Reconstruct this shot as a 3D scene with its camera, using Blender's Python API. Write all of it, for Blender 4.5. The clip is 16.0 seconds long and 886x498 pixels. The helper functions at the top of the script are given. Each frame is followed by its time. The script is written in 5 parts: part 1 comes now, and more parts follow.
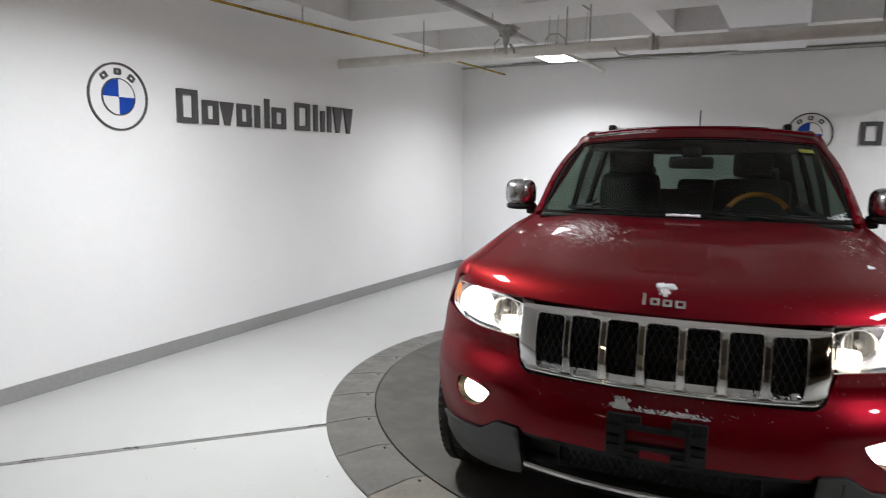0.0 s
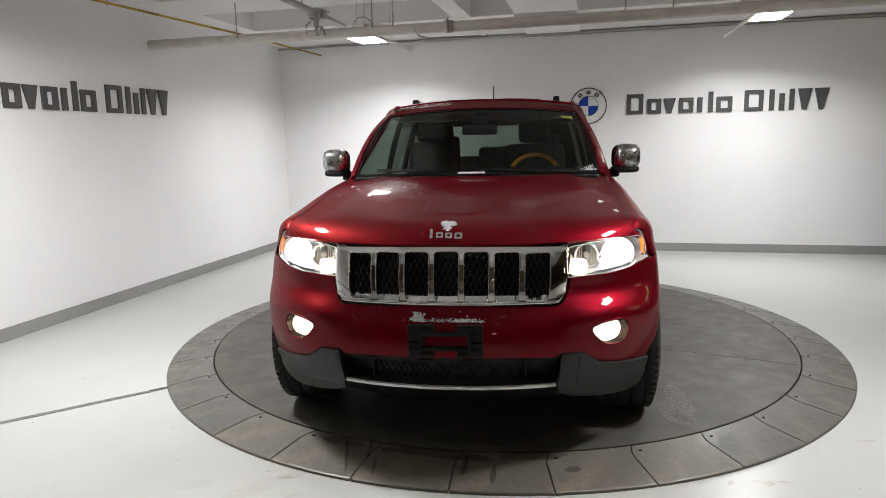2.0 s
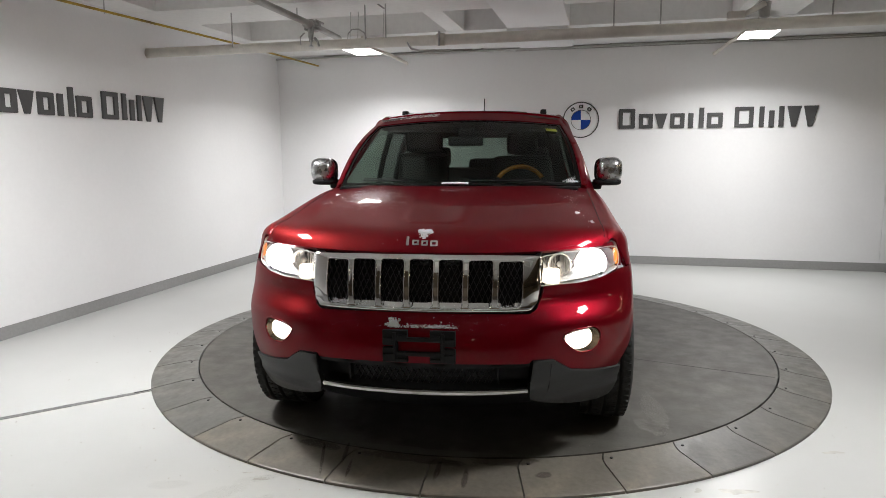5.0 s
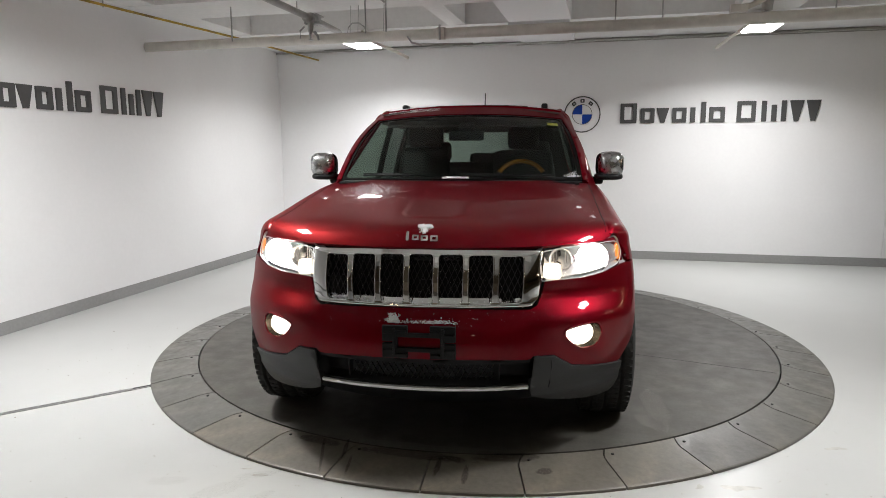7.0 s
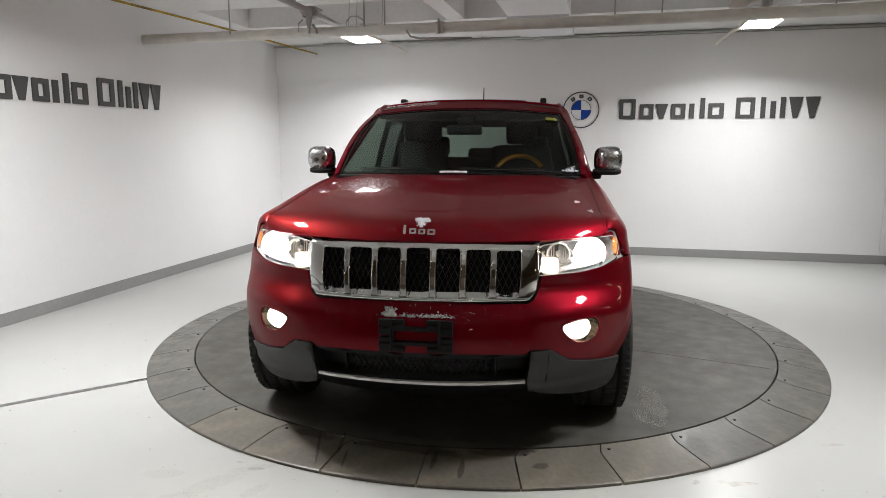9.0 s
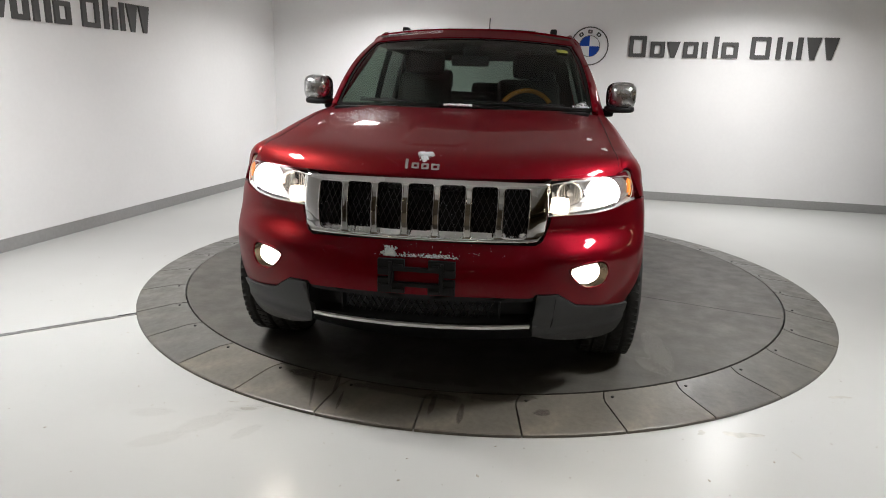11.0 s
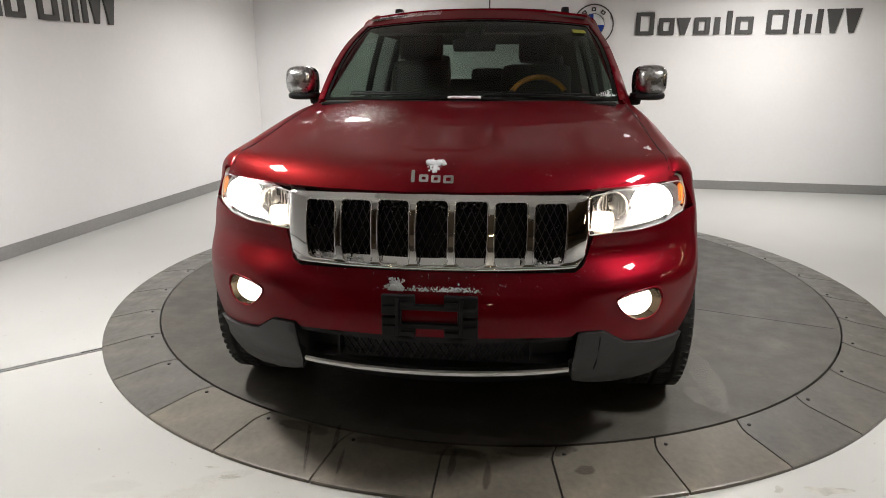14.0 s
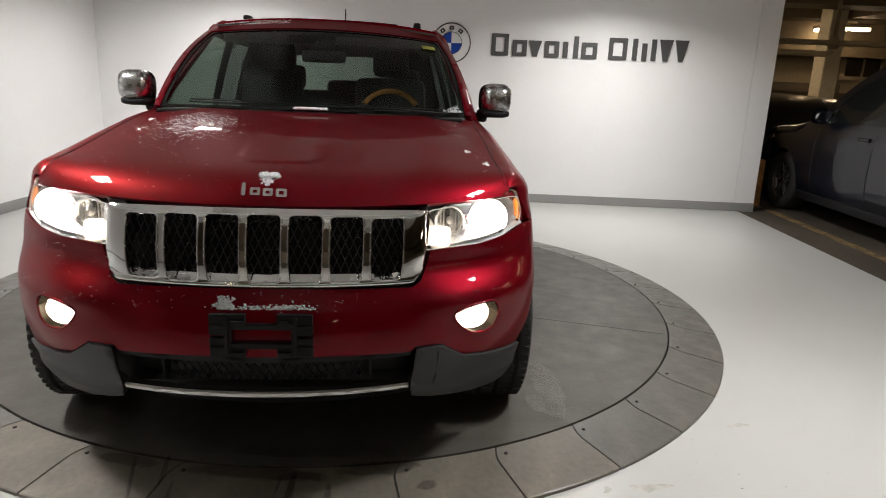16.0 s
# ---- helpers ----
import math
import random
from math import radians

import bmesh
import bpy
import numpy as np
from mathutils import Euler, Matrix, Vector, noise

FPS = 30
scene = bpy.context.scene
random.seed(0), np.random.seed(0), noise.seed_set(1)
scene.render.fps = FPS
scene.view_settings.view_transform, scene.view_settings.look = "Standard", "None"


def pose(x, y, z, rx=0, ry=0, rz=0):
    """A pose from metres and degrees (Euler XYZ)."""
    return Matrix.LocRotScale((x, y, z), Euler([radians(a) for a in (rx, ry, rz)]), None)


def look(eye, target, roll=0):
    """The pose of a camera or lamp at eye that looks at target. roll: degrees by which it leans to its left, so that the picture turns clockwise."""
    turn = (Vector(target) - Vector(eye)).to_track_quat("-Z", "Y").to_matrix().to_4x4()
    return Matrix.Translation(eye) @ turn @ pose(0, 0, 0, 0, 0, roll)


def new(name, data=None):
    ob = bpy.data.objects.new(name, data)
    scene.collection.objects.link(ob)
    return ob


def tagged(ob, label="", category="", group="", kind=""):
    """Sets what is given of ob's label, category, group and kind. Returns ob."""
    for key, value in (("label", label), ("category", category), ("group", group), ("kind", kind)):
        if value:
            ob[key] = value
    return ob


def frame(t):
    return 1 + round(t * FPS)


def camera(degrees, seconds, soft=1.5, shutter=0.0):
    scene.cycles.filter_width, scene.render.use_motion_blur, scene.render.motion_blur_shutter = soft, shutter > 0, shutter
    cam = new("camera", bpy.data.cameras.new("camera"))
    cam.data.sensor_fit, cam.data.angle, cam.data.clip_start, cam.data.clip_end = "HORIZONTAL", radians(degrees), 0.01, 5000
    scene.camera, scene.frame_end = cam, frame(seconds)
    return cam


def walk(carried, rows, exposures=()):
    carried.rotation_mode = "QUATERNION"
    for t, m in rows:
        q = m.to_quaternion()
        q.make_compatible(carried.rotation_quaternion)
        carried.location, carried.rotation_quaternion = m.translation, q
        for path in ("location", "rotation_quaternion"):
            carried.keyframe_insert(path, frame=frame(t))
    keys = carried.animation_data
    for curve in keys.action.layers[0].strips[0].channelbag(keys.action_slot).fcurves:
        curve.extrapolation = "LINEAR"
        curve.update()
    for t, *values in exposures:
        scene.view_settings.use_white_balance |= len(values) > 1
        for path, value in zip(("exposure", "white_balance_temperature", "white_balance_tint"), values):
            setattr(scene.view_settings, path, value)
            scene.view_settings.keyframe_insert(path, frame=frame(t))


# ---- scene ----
cam = camera(67.7, 16.0, soft=0.85, shutter=0.2)
PATH = [
    (0, (1.281, 0.311, 1.49), (0.35, 2.061, 1.22), 0.8),
    (0.5, (1.436, 0.198, 1.443), (0.711, 2.031, 1.106), 1.4),
    (1, (1.486, 0.101, 1.436), (0.851, 1.971, 1.119), -0.2),
    (1.5, (1.501, -0.035, 1.413), (0.997, 1.871, 1.076), -0.9),
    (2, (1.568, -0.135, 1.42), (1.099, 1.782, 1.096), -1.2),
    (2.5, (1.659, -0.154, 1.414), (1.14, 1.749, 1.084), -0.2),
    (3, (1.693, -0.158, 1.41), (1.212, 1.759, 1.107), -0.6),
    (3.5, (1.694, -0.167, 1.407), (1.211, 1.75, 1.107), -0.4),
    (4, (1.685, -0.174, 1.413), (1.203, 1.745, 1.123), -0.3),
    (6.5, (1.69, -0.162, 1.407), (1.237, 1.764, 1.116), -0.4),
    (7, (1.686, -0.15, 1.407), (1.213, 1.769, 1.103), -0.3),
    (7.5, (1.686, -0.139, 1.407), (1.218, 1.785, 1.123), -0.2),
    (8, (1.687, -0.141, 1.402), (1.225, 1.781, 1.103), -0.1),
    (10.5, (1.686, -0.109, 1.388), (1.199, 1.797, 1.026), 0.5),
    (11, (1.619, 0.008, 1.355), (1.175, 1.895, 0.862), 1.5),
    (11.5, (1.466, 0.201, 1.359), (1.044, 2.081, 0.824), 1.4),
    (12, (1.397, 0.325, 1.352), (1.032, 2.197, 0.75), 0.5),
    (12.5, (1.398, 0.434, 1.354), (0.998, 2.293, 0.736), -0.3),
    (13, (1.429, 0.513, 1.359), (0.965, 2.356, 0.735), 0.1),
    (13.5, (1.432, 0.521, 1.367), (0.992, 2.38, 0.775), 0.2),
    (14, (1.419, 0.505, 1.377), (0.997, 2.385, 0.841), -0.2),
    (14.5, (1.423, 0.508, 1.384), (1.025, 2.41, 0.911), -1.0),
    (15, (1.415, 0.5, 1.385), (1.059, 2.413, 0.921), 0.7),
    (15.5, (1.443, 0.486, 1.389), (1.244, 2.415, 0.9), 0.6),
    (16, (1.527, 0.553, 1.379), (1.487, 2.491, 0.886), 2.3),
]
walk(cam, [(t, look(eye, target, roll)) for t, eye, target, roll in PATH],
     exposures=[(0.0, -0.02, 6200, 10), (1.5, 0.09, 6400, 10), (3.0, 0.10, 6380, 10), (10.5, 0.10, 6400, 10), (12.5, 0.05, 6720, 11), (14.5, 0.08, 6700, 11), (16.0, 0.03, 6650, 11)])

# ---- light ----
world = bpy.data.worlds.new("world")
world.use_nodes = True
world.node_tree.nodes["Background"].inputs[0].default_value = (0.9, 0.95, 1.0, 1)
world.node_tree.nodes["Background"].inputs[1].default_value = 0.02
scene.world = world
LED = 12.0
WATTS = 68.0

# ---- materials ----
MATS = {}


def mat(name, color, rough=0.5, metal=0.0, emit=None, strength=0.0, coat=0.0, coat_rough=0.03, spec=0.5, trans=0.0, ior=1.45,
        grain=0.0, grain_size=40.0, stain=0.0, stain_size=1.5, bump=0.0, bump_size=200.0, rough_var=0.0, alpha=1.0, rand=0.0, dust=None, edge=None):
    """A principled material with variation at two scales, relief and piece-to-piece change."""
    if name in MATS:
        return MATS[name]
    m = bpy.data.materials.new(name)
    m.use_nodes = True
    nt = m.node_tree
    b = nt.nodes["Principled BSDF"]
    b.inputs["Base Color"].default_value = (*color, 1)
    b.inputs["Roughness"].default_value = rough
    b.inputs["Metallic"].default_value = metal
    b.inputs["Specular IOR Level"].default_value = spec
    b.inputs["IOR"].default_value = ior
    b.inputs["Transmission Weight"].default_value = trans
    b.inputs["Coat Weight"].default_value = coat
    b.inputs["Coat Roughness"].default_value = coat_rough
    b.inputs["Alpha"].default_value = alpha
    if edge:
        b.inputs["Specular Tint"].default_value = (*edge, 1)
    if emit:
        b.inputs["Emission Color"].default_value = (*emit, 1)
        b.inputs["Emission Strength"].default_value = strength
    L = nt.links.new
    tc = nt.nodes.new("ShaderNodeTexCoord")

    def tex(size, detail=4.0):
        n = nt.nodes.new("ShaderNodeTexNoise")
        n.inputs["Scale"].default_value = size
        n.inputs["Detail"].default_value = detail
        L(tc.outputs["Object"], n.inputs["Vector"])
        return n

    def ramp(src, lo, hi, a=0.35, c=0.65):
        r = nt.nodes.new("ShaderNodeMapRange")
        r.inputs["From Min"].default_value, r.inputs["From Max"].default_value = a, c
        r.inputs["To Min"].default_value, r.inputs["To Max"].default_value = lo, hi
        L(src, r.inputs["Value"])
        return r.outputs[0]

    factors = []
    if grain:
        factors.append(ramp(tex(grain_size).outputs["Fac"], 1 - grain, 1 + grain))
    if stain:
        factors.append(ramp(tex(stain_size, 6).outputs["Fac"], 1 - stain, 1 + stain * 0.5))
    if rand:
        oi = nt.nodes.new("ShaderNodeObjectInfo")
        factors.append(ramp(oi.outputs["Random"], 1 - rand, 1 + rand, 0, 1))
    out = None
    for f in factors:
        if out is None:
            out = f
        else:
            mul = nt.nodes.new("ShaderNodeMath")
            mul.operation = "MULTIPLY"
            L(out, mul.inputs[0])
            L(f, mul.inputs[1])
            out = mul.outputs[0]
    if out is not None:
        vm = nt.nodes.new("ShaderNodeVectorMath")
        vm.operation = "SCALE"
        vm.inputs[0].default_value = color
        L(out, vm.inputs["Scale"])
        L(vm.outputs[0], b.inputs["Base Color"])
        if dust:   # colour, amount, size: soft patches of another colour
            mx = nt.nodes.new("ShaderNodeMix")
            mx.data_type = "RGBA"
            mul = nt.nodes.new("ShaderNodeMath")
            mul.operation = "MULTIPLY"
            L(ramp(tex(dust[2], 7).outputs["Fac"], 0.0, dust[1], 0.48, 0.72), mul.inputs[0])
            L(ramp(tex(dust[2] * 9, 5).outputs["Fac"], 0.35, 1.0), mul.inputs[1])
            L(mul.outputs[0], mx.inputs[0])
            L(vm.outputs[0], mx.inputs[6])
            mx.inputs[7].default_value = (*dust[0], 1)
            L(mx.outputs[2], b.inputs["Base Color"])
    if rough_var:
        L(ramp(tex(stain_size * 3, 5).outputs["Fac"], max(0.02, rough - rough_var), rough + rough_var), b.inputs["Roughness"])
    if bump:
        bp = nt.nodes.new("ShaderNodeBump")
        bp.inputs["Strength"].default_value = bump
        bp.inputs["Distance"].default_value = 0.002
        L(tex(bump_size, 3).outputs["Fac"], bp.inputs["Height"])
        L(bp.outputs[0], b.inputs["Normal"])
    MATS[name] = m
    return m


WALL = mat("white_wall_paint", (0.86, 0.86, 0.865), 0.45, grain=0.007, grain_size=25, stain=0.03, stain_size=0.8, bump=0.05, bump_size=90)
CEIL = mat("painted_concrete", (0.84, 0.835, 0.82), 0.8, grain=0.02, grain_size=18, stain=0.035, stain_size=1.2, bump=0.35, bump_size=60)
EPOXY = mat("white_epoxy", (0.485, 0.49, 0.48), 0.29, grain=0.012, grain_size=3, stain=0.012, stain_size=0.6)
BASEB = mat("grey_baseboard", (0.30, 0.30, 0.295), 0.5, grain=0.04, stain=0.06)
PLATE = mat("grey_steel_plate", (0.078, 0.074, 0.066), 0.5, metal=0.1, spec=0.35, grain=0.07, grain_size=50, stain=0.14, stain_size=2.6, rough_var=0.07, bump=0.2, bump_size=140, rand=0.05, dust=((0.16, 0.148, 0.125), 0.4, 3.2))
DUSTY = mat("dusty_plate_steel", (0.148, 0.135, 0.113), 0.42, grain=0.08, grain_size=45, stain=0.16, stain_size=4.0, rough_var=0.1, bump=0.25, bump_size=120, rand=0.06, dust=((0.27, 0.235, 0.18), 0.7, 4.5))
RINGP = mat("ring_plate_steel", (0.116, 0.112, 0.103), 0.40, metal=0.0, grain=0.08, grain_size=45, stain=0.16, stain_size=4.0, rough_var=0.1, bump=0.25, bump_size=120, rand=0.06, dust=((0.20, 0.185, 0.15), 0.6, 4.5))
DARKGAP = mat("dark_gap", (0.02, 0.02, 0.02), 0.8)
STEEL = mat("worn_steel", (0.42, 0.42, 0.42), 0.35, metal=0.8, grain=0.1, stain=0.1, rough_var=0.1)
SIGN = mat("sign_grey_acrylic", (0.075, 0.075, 0.075), 0.45, grain=0.03)
SIGNBLUE = mat("sign_blue", (0.006, 0.055, 0.36), 0.35)
SIGNWHITE = mat("sign_white", (0.82, 0.82, 0.82), 0.35)
PIPE = mat("painted_pipe", (0.74, 0.705, 0.645), 0.5, grain=0.04, grain_size=12, stain=0.08, stain_size=3)
PIPEGREY = mat("grey_pipe", (0.47, 0.465, 0.45), 0.45, grain=0.06, stain=0.1, stain_size=4)
YELLOW = mat("yellow_gas_pipe", (0.50, 0.32, 0.03), 0.5, grain=0.12, grain_size=15, stain=0.4, stain_size=5, dust=((0.035, 0.025, 0.012), 1.0, 2.2))
LEDMAT = mat("led_diffuser", (0.9, 0.9, 0.9), 0.5, emit=(1.0, 0.985, 0.955), strength=LED)
RED = mat("red_paint", (0.146, 0.0018, 0.0075), 0.44, metal=0.62, spec=0.15, edge=(0.40, 0.02, 0.05), coat=0.36, coat_rough=0.02, grain=0.06, grain_size=900, stain=0.04, stain_size=5)
CHROME = mat("chrome", (0.72, 0.725, 0.73), 0.04, metal=1.0, rough_var=0.02, stain_size=6)
CAP = mat("brushed_chrome_cap", (0.46, 0.465, 0.47), 0.27, metal=1.0, rough_var=0.05, stain_size=9)
STRIP = mat("bright_strip", (0.74, 0.74, 0.73), 0.46, metal=0.6)
BADGE = mat("badge_silver", (0.62, 0.62, 0.62), 0.16, metal=1.0)
SATIN = mat("satin_silver", (0.60, 0.60, 0.59), 0.42, metal=0.55)
CLAD = mat("grey_cladding", (0.019, 0.020, 0.021), 0.45, grain=0.08, grain_size=120, stain=0.12, stain_size=6, bump=0.2, bump_size=500)
BLACK = mat("black_plastic", (0.007, 0.007, 0.008), 0.5, spec=0.25, grain=0.1, grain_size=90, bump=0.2, bump_size=400)
MESHM = mat("mesh_black", (0.050, 0.050, 0.051), 0.5, metal=0.25)
MESHD = mat("intake_black_mesh", (0.009, 0.009, 0.010), 0.4, metal=0.2)
RUBBER = mat("tyre_rubber", (0.018, 0.018, 0.018), 0.75, grain=0.2, grain_size=60, stain=0.2, stain_size=9)
ALLOY = mat("alloy", (0.45, 0.45, 0.45), 0.25, metal=0.9)
INTER = mat("dark_trim", (0.016, 0.015, 0.014), 0.6, grain=0.1, bump=0.2, bump_size=300)
LEATHER = mat("dark_leather", (0.008, 0.0075, 0.007), 0.6, spec=0.3, grain=0.1, bump=0.25, bump_size=250)
WOOD = mat("wood_rim", (0.42, 0.17, 0.03), 0.25, grain=0.15, grain_size=30, coat=0.6)
GWALL = mat("garage_wall", (0.29, 0.24, 0.17), 0.7, grain=0.06, grain_size=15, stain=0.12, stain_size=0.8)
SNOW = mat("snow", (0.85, 0.87, 0.9), 0.6, grain=0.05, bump=0.4, bump_size=300)
REFL = mat("reflector", (0.85, 0.85, 0.86), 0.08, metal=1.0)
HOUSE = mat("lamp_housing", (0.80, 0.80, 0.80), 0.22, metal=0.25, bump=1.0, bump_size=60)
FRIT = mat("black_glass_border", (0.003, 0.003, 0.003), 0.25, spec=0.3)
# frost white, which also paints the lamp glints in water drops
ICEGLINT = mat("ice_with_glints", (0.88, 0.90, 0.93), 0.15, coat=1.0)
BOWL = mat("fog_bowl", (0.12, 0.10, 0.078), 0.25, metal=0.7)
AMBER = mat("amber_lens", (0.8, 0.2, 0.02), 0.15, emit=(1.0, 0.35, 0.06), strength=0.8)
LOWBEAM = mat("lit_bulb", (1, 1, 1), 0.3, emit=(1.0, 0.95, 0.90), strength=11.0)
SIGNAL = mat("lit_signal", (1, 0.9, 0.75), 0.3, emit=(1.0, 0.86, 0.68), strength=2.6)
FOG = mat("lit_fog", (1, 1, 1), 0.3, emit=(1.0, 0.90, 0.74), strength=6.5)
STICK = mat("yellow_sticker", (0.24, 0.26, 0.03), 0.5)


def glass_mat(name, tint, keep, ior=1.5):
    """Thin glass: a tinted see-through sheet with a Fresnel gloss over it."""
    m = bpy.data.materials.new(name)
    m.use_nodes = True
    nt = m.node_tree
    nt.nodes.clear()
    out = nt.nodes.new("ShaderNodeOutputMaterial")
    tr = nt.nodes.new("ShaderNodeBsdfTransparent")
    tr.inputs[0].default_value = (*[c * keep for c in tint], 1)
    gl = nt.nodes.new("ShaderNodeBsdfGlossy")
    gl.inputs["Roughness"].default_value = 0.02
    fr = nt.nodes.new("ShaderNodeFresnel" if ior else "ShaderNodeValue")
    if ior:
        fr.inputs[0].default_value = ior
    else:   # side panes, seen from within: a plain weak gloss
        fr.outputs[0].default_value = 0.03
    mx = nt.nodes.new("ShaderNodeMixShader")
    for a, c in ((fr.outputs[0], mx.inputs[0]), (tr.outputs[0], mx.inputs[1]), (gl.outputs[0], mx.inputs[2]), (mx.outputs[0], out.inputs[0])):
        nt.links.new(a, c)
    return m


GLASS = glass_mat("windscreen_glass", (0.72, 0.92, 0.80), 0.50, 1.33)
SIDEGLASS = glass_mat("side_glass", (0.82, 0.92, 0.84), 0.24, 0)
PRIVACY = glass_mat("privacy_glass", (0.85, 0.92, 0.88), 0.13, 0)
REARGLASS = glass_mat("rear_glass", (0.85, 0.92, 0.88), 0.34, 0)
HAZY = glass_mat("hazy_lens", (1, 1, 1), 0.97, 1.35)   # a fluted, slightly milky cover that catches the bulb's light
nt = HAZY.node_tree
haze, mixed = nt.nodes.new("ShaderNodeBsdfTranslucent"), nt.nodes.new("ShaderNodeMixShader")
mixed.inputs[0].default_value = 0.13
old = nt.nodes["Mix Shader"]
nt.links.new(old.outputs[0], mixed.inputs[1])
nt.links.new(haze.outputs[0], mixed.inputs[2])
nt.links.new(mixed.outputs[0], nt.nodes["Material Output"].inputs[0])


# ---- mesh helpers ----
def part(name, bm, material, parent=None, label="", smooth=True):
    """Links a bmesh as one mesh object under a thing or a part."""
    me = bpy.data.meshes.new(name)
    bm.to_mesh(me)
    bm.free()
    me.materials.append(material)
    if smooth:
        for p in me.polygons:
            p.use_smooth = True
    ob = new(name, me)
    ob.parent = parent
    if label:
        ob["label"] = label
    return ob


def thing(name, label, category, group="", kind="", at=None):
    ob = new(name)
    ob.empty_display_size = 0.1
    if at is not None:
        ob.matrix_basis = at
    return tagged(ob, label, category, group, kind)


def box(bm, x0, x1, y0, y1, z0, z1, bevel=0.0, m=None):
    """Adds a box, with bevelled edges, to a bmesh."""
    r = bmesh.ops.create_cube(bm, size=1.0)
    mm = Matrix.LocRotScale(((x0 + x1) / 2, (y0 + y1) / 2, (z0 + z1) / 2), None, (abs(x1 - x0), abs(y1 - y0), abs(z1 - z0)))
    bmesh.ops.transform(bm, matrix=mm, verts=r["verts"])
    vs = r["verts"]
    if bevel:
        es = list({e for v in vs for e in v.link_edges})
        g = bmesh.ops.bevel(bm, geom=es, offset=bevel, segments=2, affect="EDGES", profile=0.6)
        vs = [v for v in g["verts"]]
        seen = set(vs)
        stack = list(vs)
        while stack:
            v = stack.pop()
            for e in v.link_edges:
                o = e.other_vert(v)
                if o not in seen:
                    seen.add(o)
                    stack.append(o)
        vs = list(seen)
    if m is not None:
        bmesh.ops.transform(bm, matrix=m, verts=vs)
    return vs


def boxes(*specs, bevel=0.0):
    bm = bmesh.new()
    for s in specs:
        box(bm, *s, bevel=bevel)
    return bm


def tube(points, radius, seg=12, caps=True):
    """A bmesh tube along a line of points."""
    bm = bmesh.new()
    pts = [Vector(p) for p in points]
    rings = []
    up = Vector((0, 0, 1))
    for i, p in enumerate(pts):
        d = (pts[min(i + 1, len(pts) - 1)] - pts[max(i - 1, 0)]).normalized()
        a = d.cross(up if abs(d.z) < 0.95 else Vector((1, 0, 0))).normalized()
        b = d.cross(a)
        rad = radius[i] if isinstance(radius, (list, tuple)) else radius
        rings.append([bm.verts.new(p + rad * (a * math.cos(2 * math.pi * k / seg) + b * math.sin(2 * math.pi * k / seg))) for k in range(seg)])
    for r0, r1 in zip(rings, rings[1:]):
        for k in range(seg):
            bm.faces.new((r0[k], r0[(k + 1) % seg], r1[(k + 1) % seg], r1[k]))
    if caps:
        bm.faces.new(rings[0])
        bm.faces.new(rings[-1])
    bmesh.ops.recalc_face_normals(bm, faces=bm.faces)
    return bm


def join(*bms):
    """One bmesh out of several."""
    out = bmesh.new()
    for b in bms:
        me = bpy.data.meshes.new("join")
        b.to_mesh(me)
        b.free()
        out.from_mesh(me)
        bpy.data.meshes.remove(me)
    return out


def lathe(profile, seg=48, axis="z", closed=False):
    """Turns a profile of (radius, height) round an axis."""
    bm = bmesh.new()
    rings = []
    for r, h in profile:
        ring = []
        for k in range(seg):
            a = 2 * math.pi * k / seg
            c, s = r * math.cos(a), r * math.sin(a)
            ring.append(bm.verts.new((c, s, h) if axis == "z" else (h, c, s) if axis == "x" else (c, h, s)))
        rings.append(ring)
    n = len(rings)
    for i in range(n if closed else n - 1):
        r0, r1 = rings[i], rings[(i + 1) % n]
        for k in range(seg):
            bm.faces.new((r0[k], r0[(k + 1) % seg], r1[(k + 1) % seg], r1[k]))
    if not closed:
        for ring in (rings[0], rings[-1]):
            bm.faces.new(ring)
    bmesh.ops.remove_doubles(bm, verts=bm.verts, dist=1e-6)
    bmesh.ops.recalc_face_normals(bm, faces=bm.faces)
    return bm


def curve(pairs):
    """A natural cubic spline through the pairs."""
    x, y = np.array(pairs, float).T
    n = len(x)
    h = np.diff(x)
    A = np.eye(n)
    rhs = np.zeros(n)
    for i in range(1, n - 1):
        A[i, i - 1 : i + 2] = h[i - 1], 2 * (h[i - 1] + h[i]), h[i]
        rhs[i] = 6 * ((y[i + 1] - y[i]) / h[i] - (y[i] - y[i - 1]) / h[i - 1])
    m2 = np.linalg.solve(A, rhs)

    def f(t):
        t = min(max(t, x[0]), x[-1])
        i = min(max(int(np.searchsorted(x, t)) - 1, 0), n - 2)
        a, b = (x[i + 1] - t) / h[i], (t - x[i]) / h[i]
        return float(a * y[i] + b * y[i + 1] + ((a**3 - a) * m2[i] + (b**3 - b) * m2[i + 1]) * h[i] ** 2 / 6)

    return f


def inside(poly, pts):
    px, py = np.array(poly).T
    x, y = pts[:, 0:1], pts[:, 1:2]
    qx, qy = np.roll(px, -1), np.roll(py, -1)
    cond = (py > y) != (qy > y)
    with np.errstate(divide="ignore", invalid="ignore"):
        xi = (qx - px) * (y - py) / (qy - py) + px
    return (np.logical_and(cond, x < xi).sum(1) % 2) == 1


def dense(poly, step):
    out = []
    for a, b in zip(poly, poly[1:] + poly[:1]):
        n = max(1, int(math.ceil(math.dist(a, b) / step)))
        out += [(a[0] + (b[0] - a[0]) * k / n, a[1] + (b[1] - a[1]) * k / n) for k in range(n)]
    return out


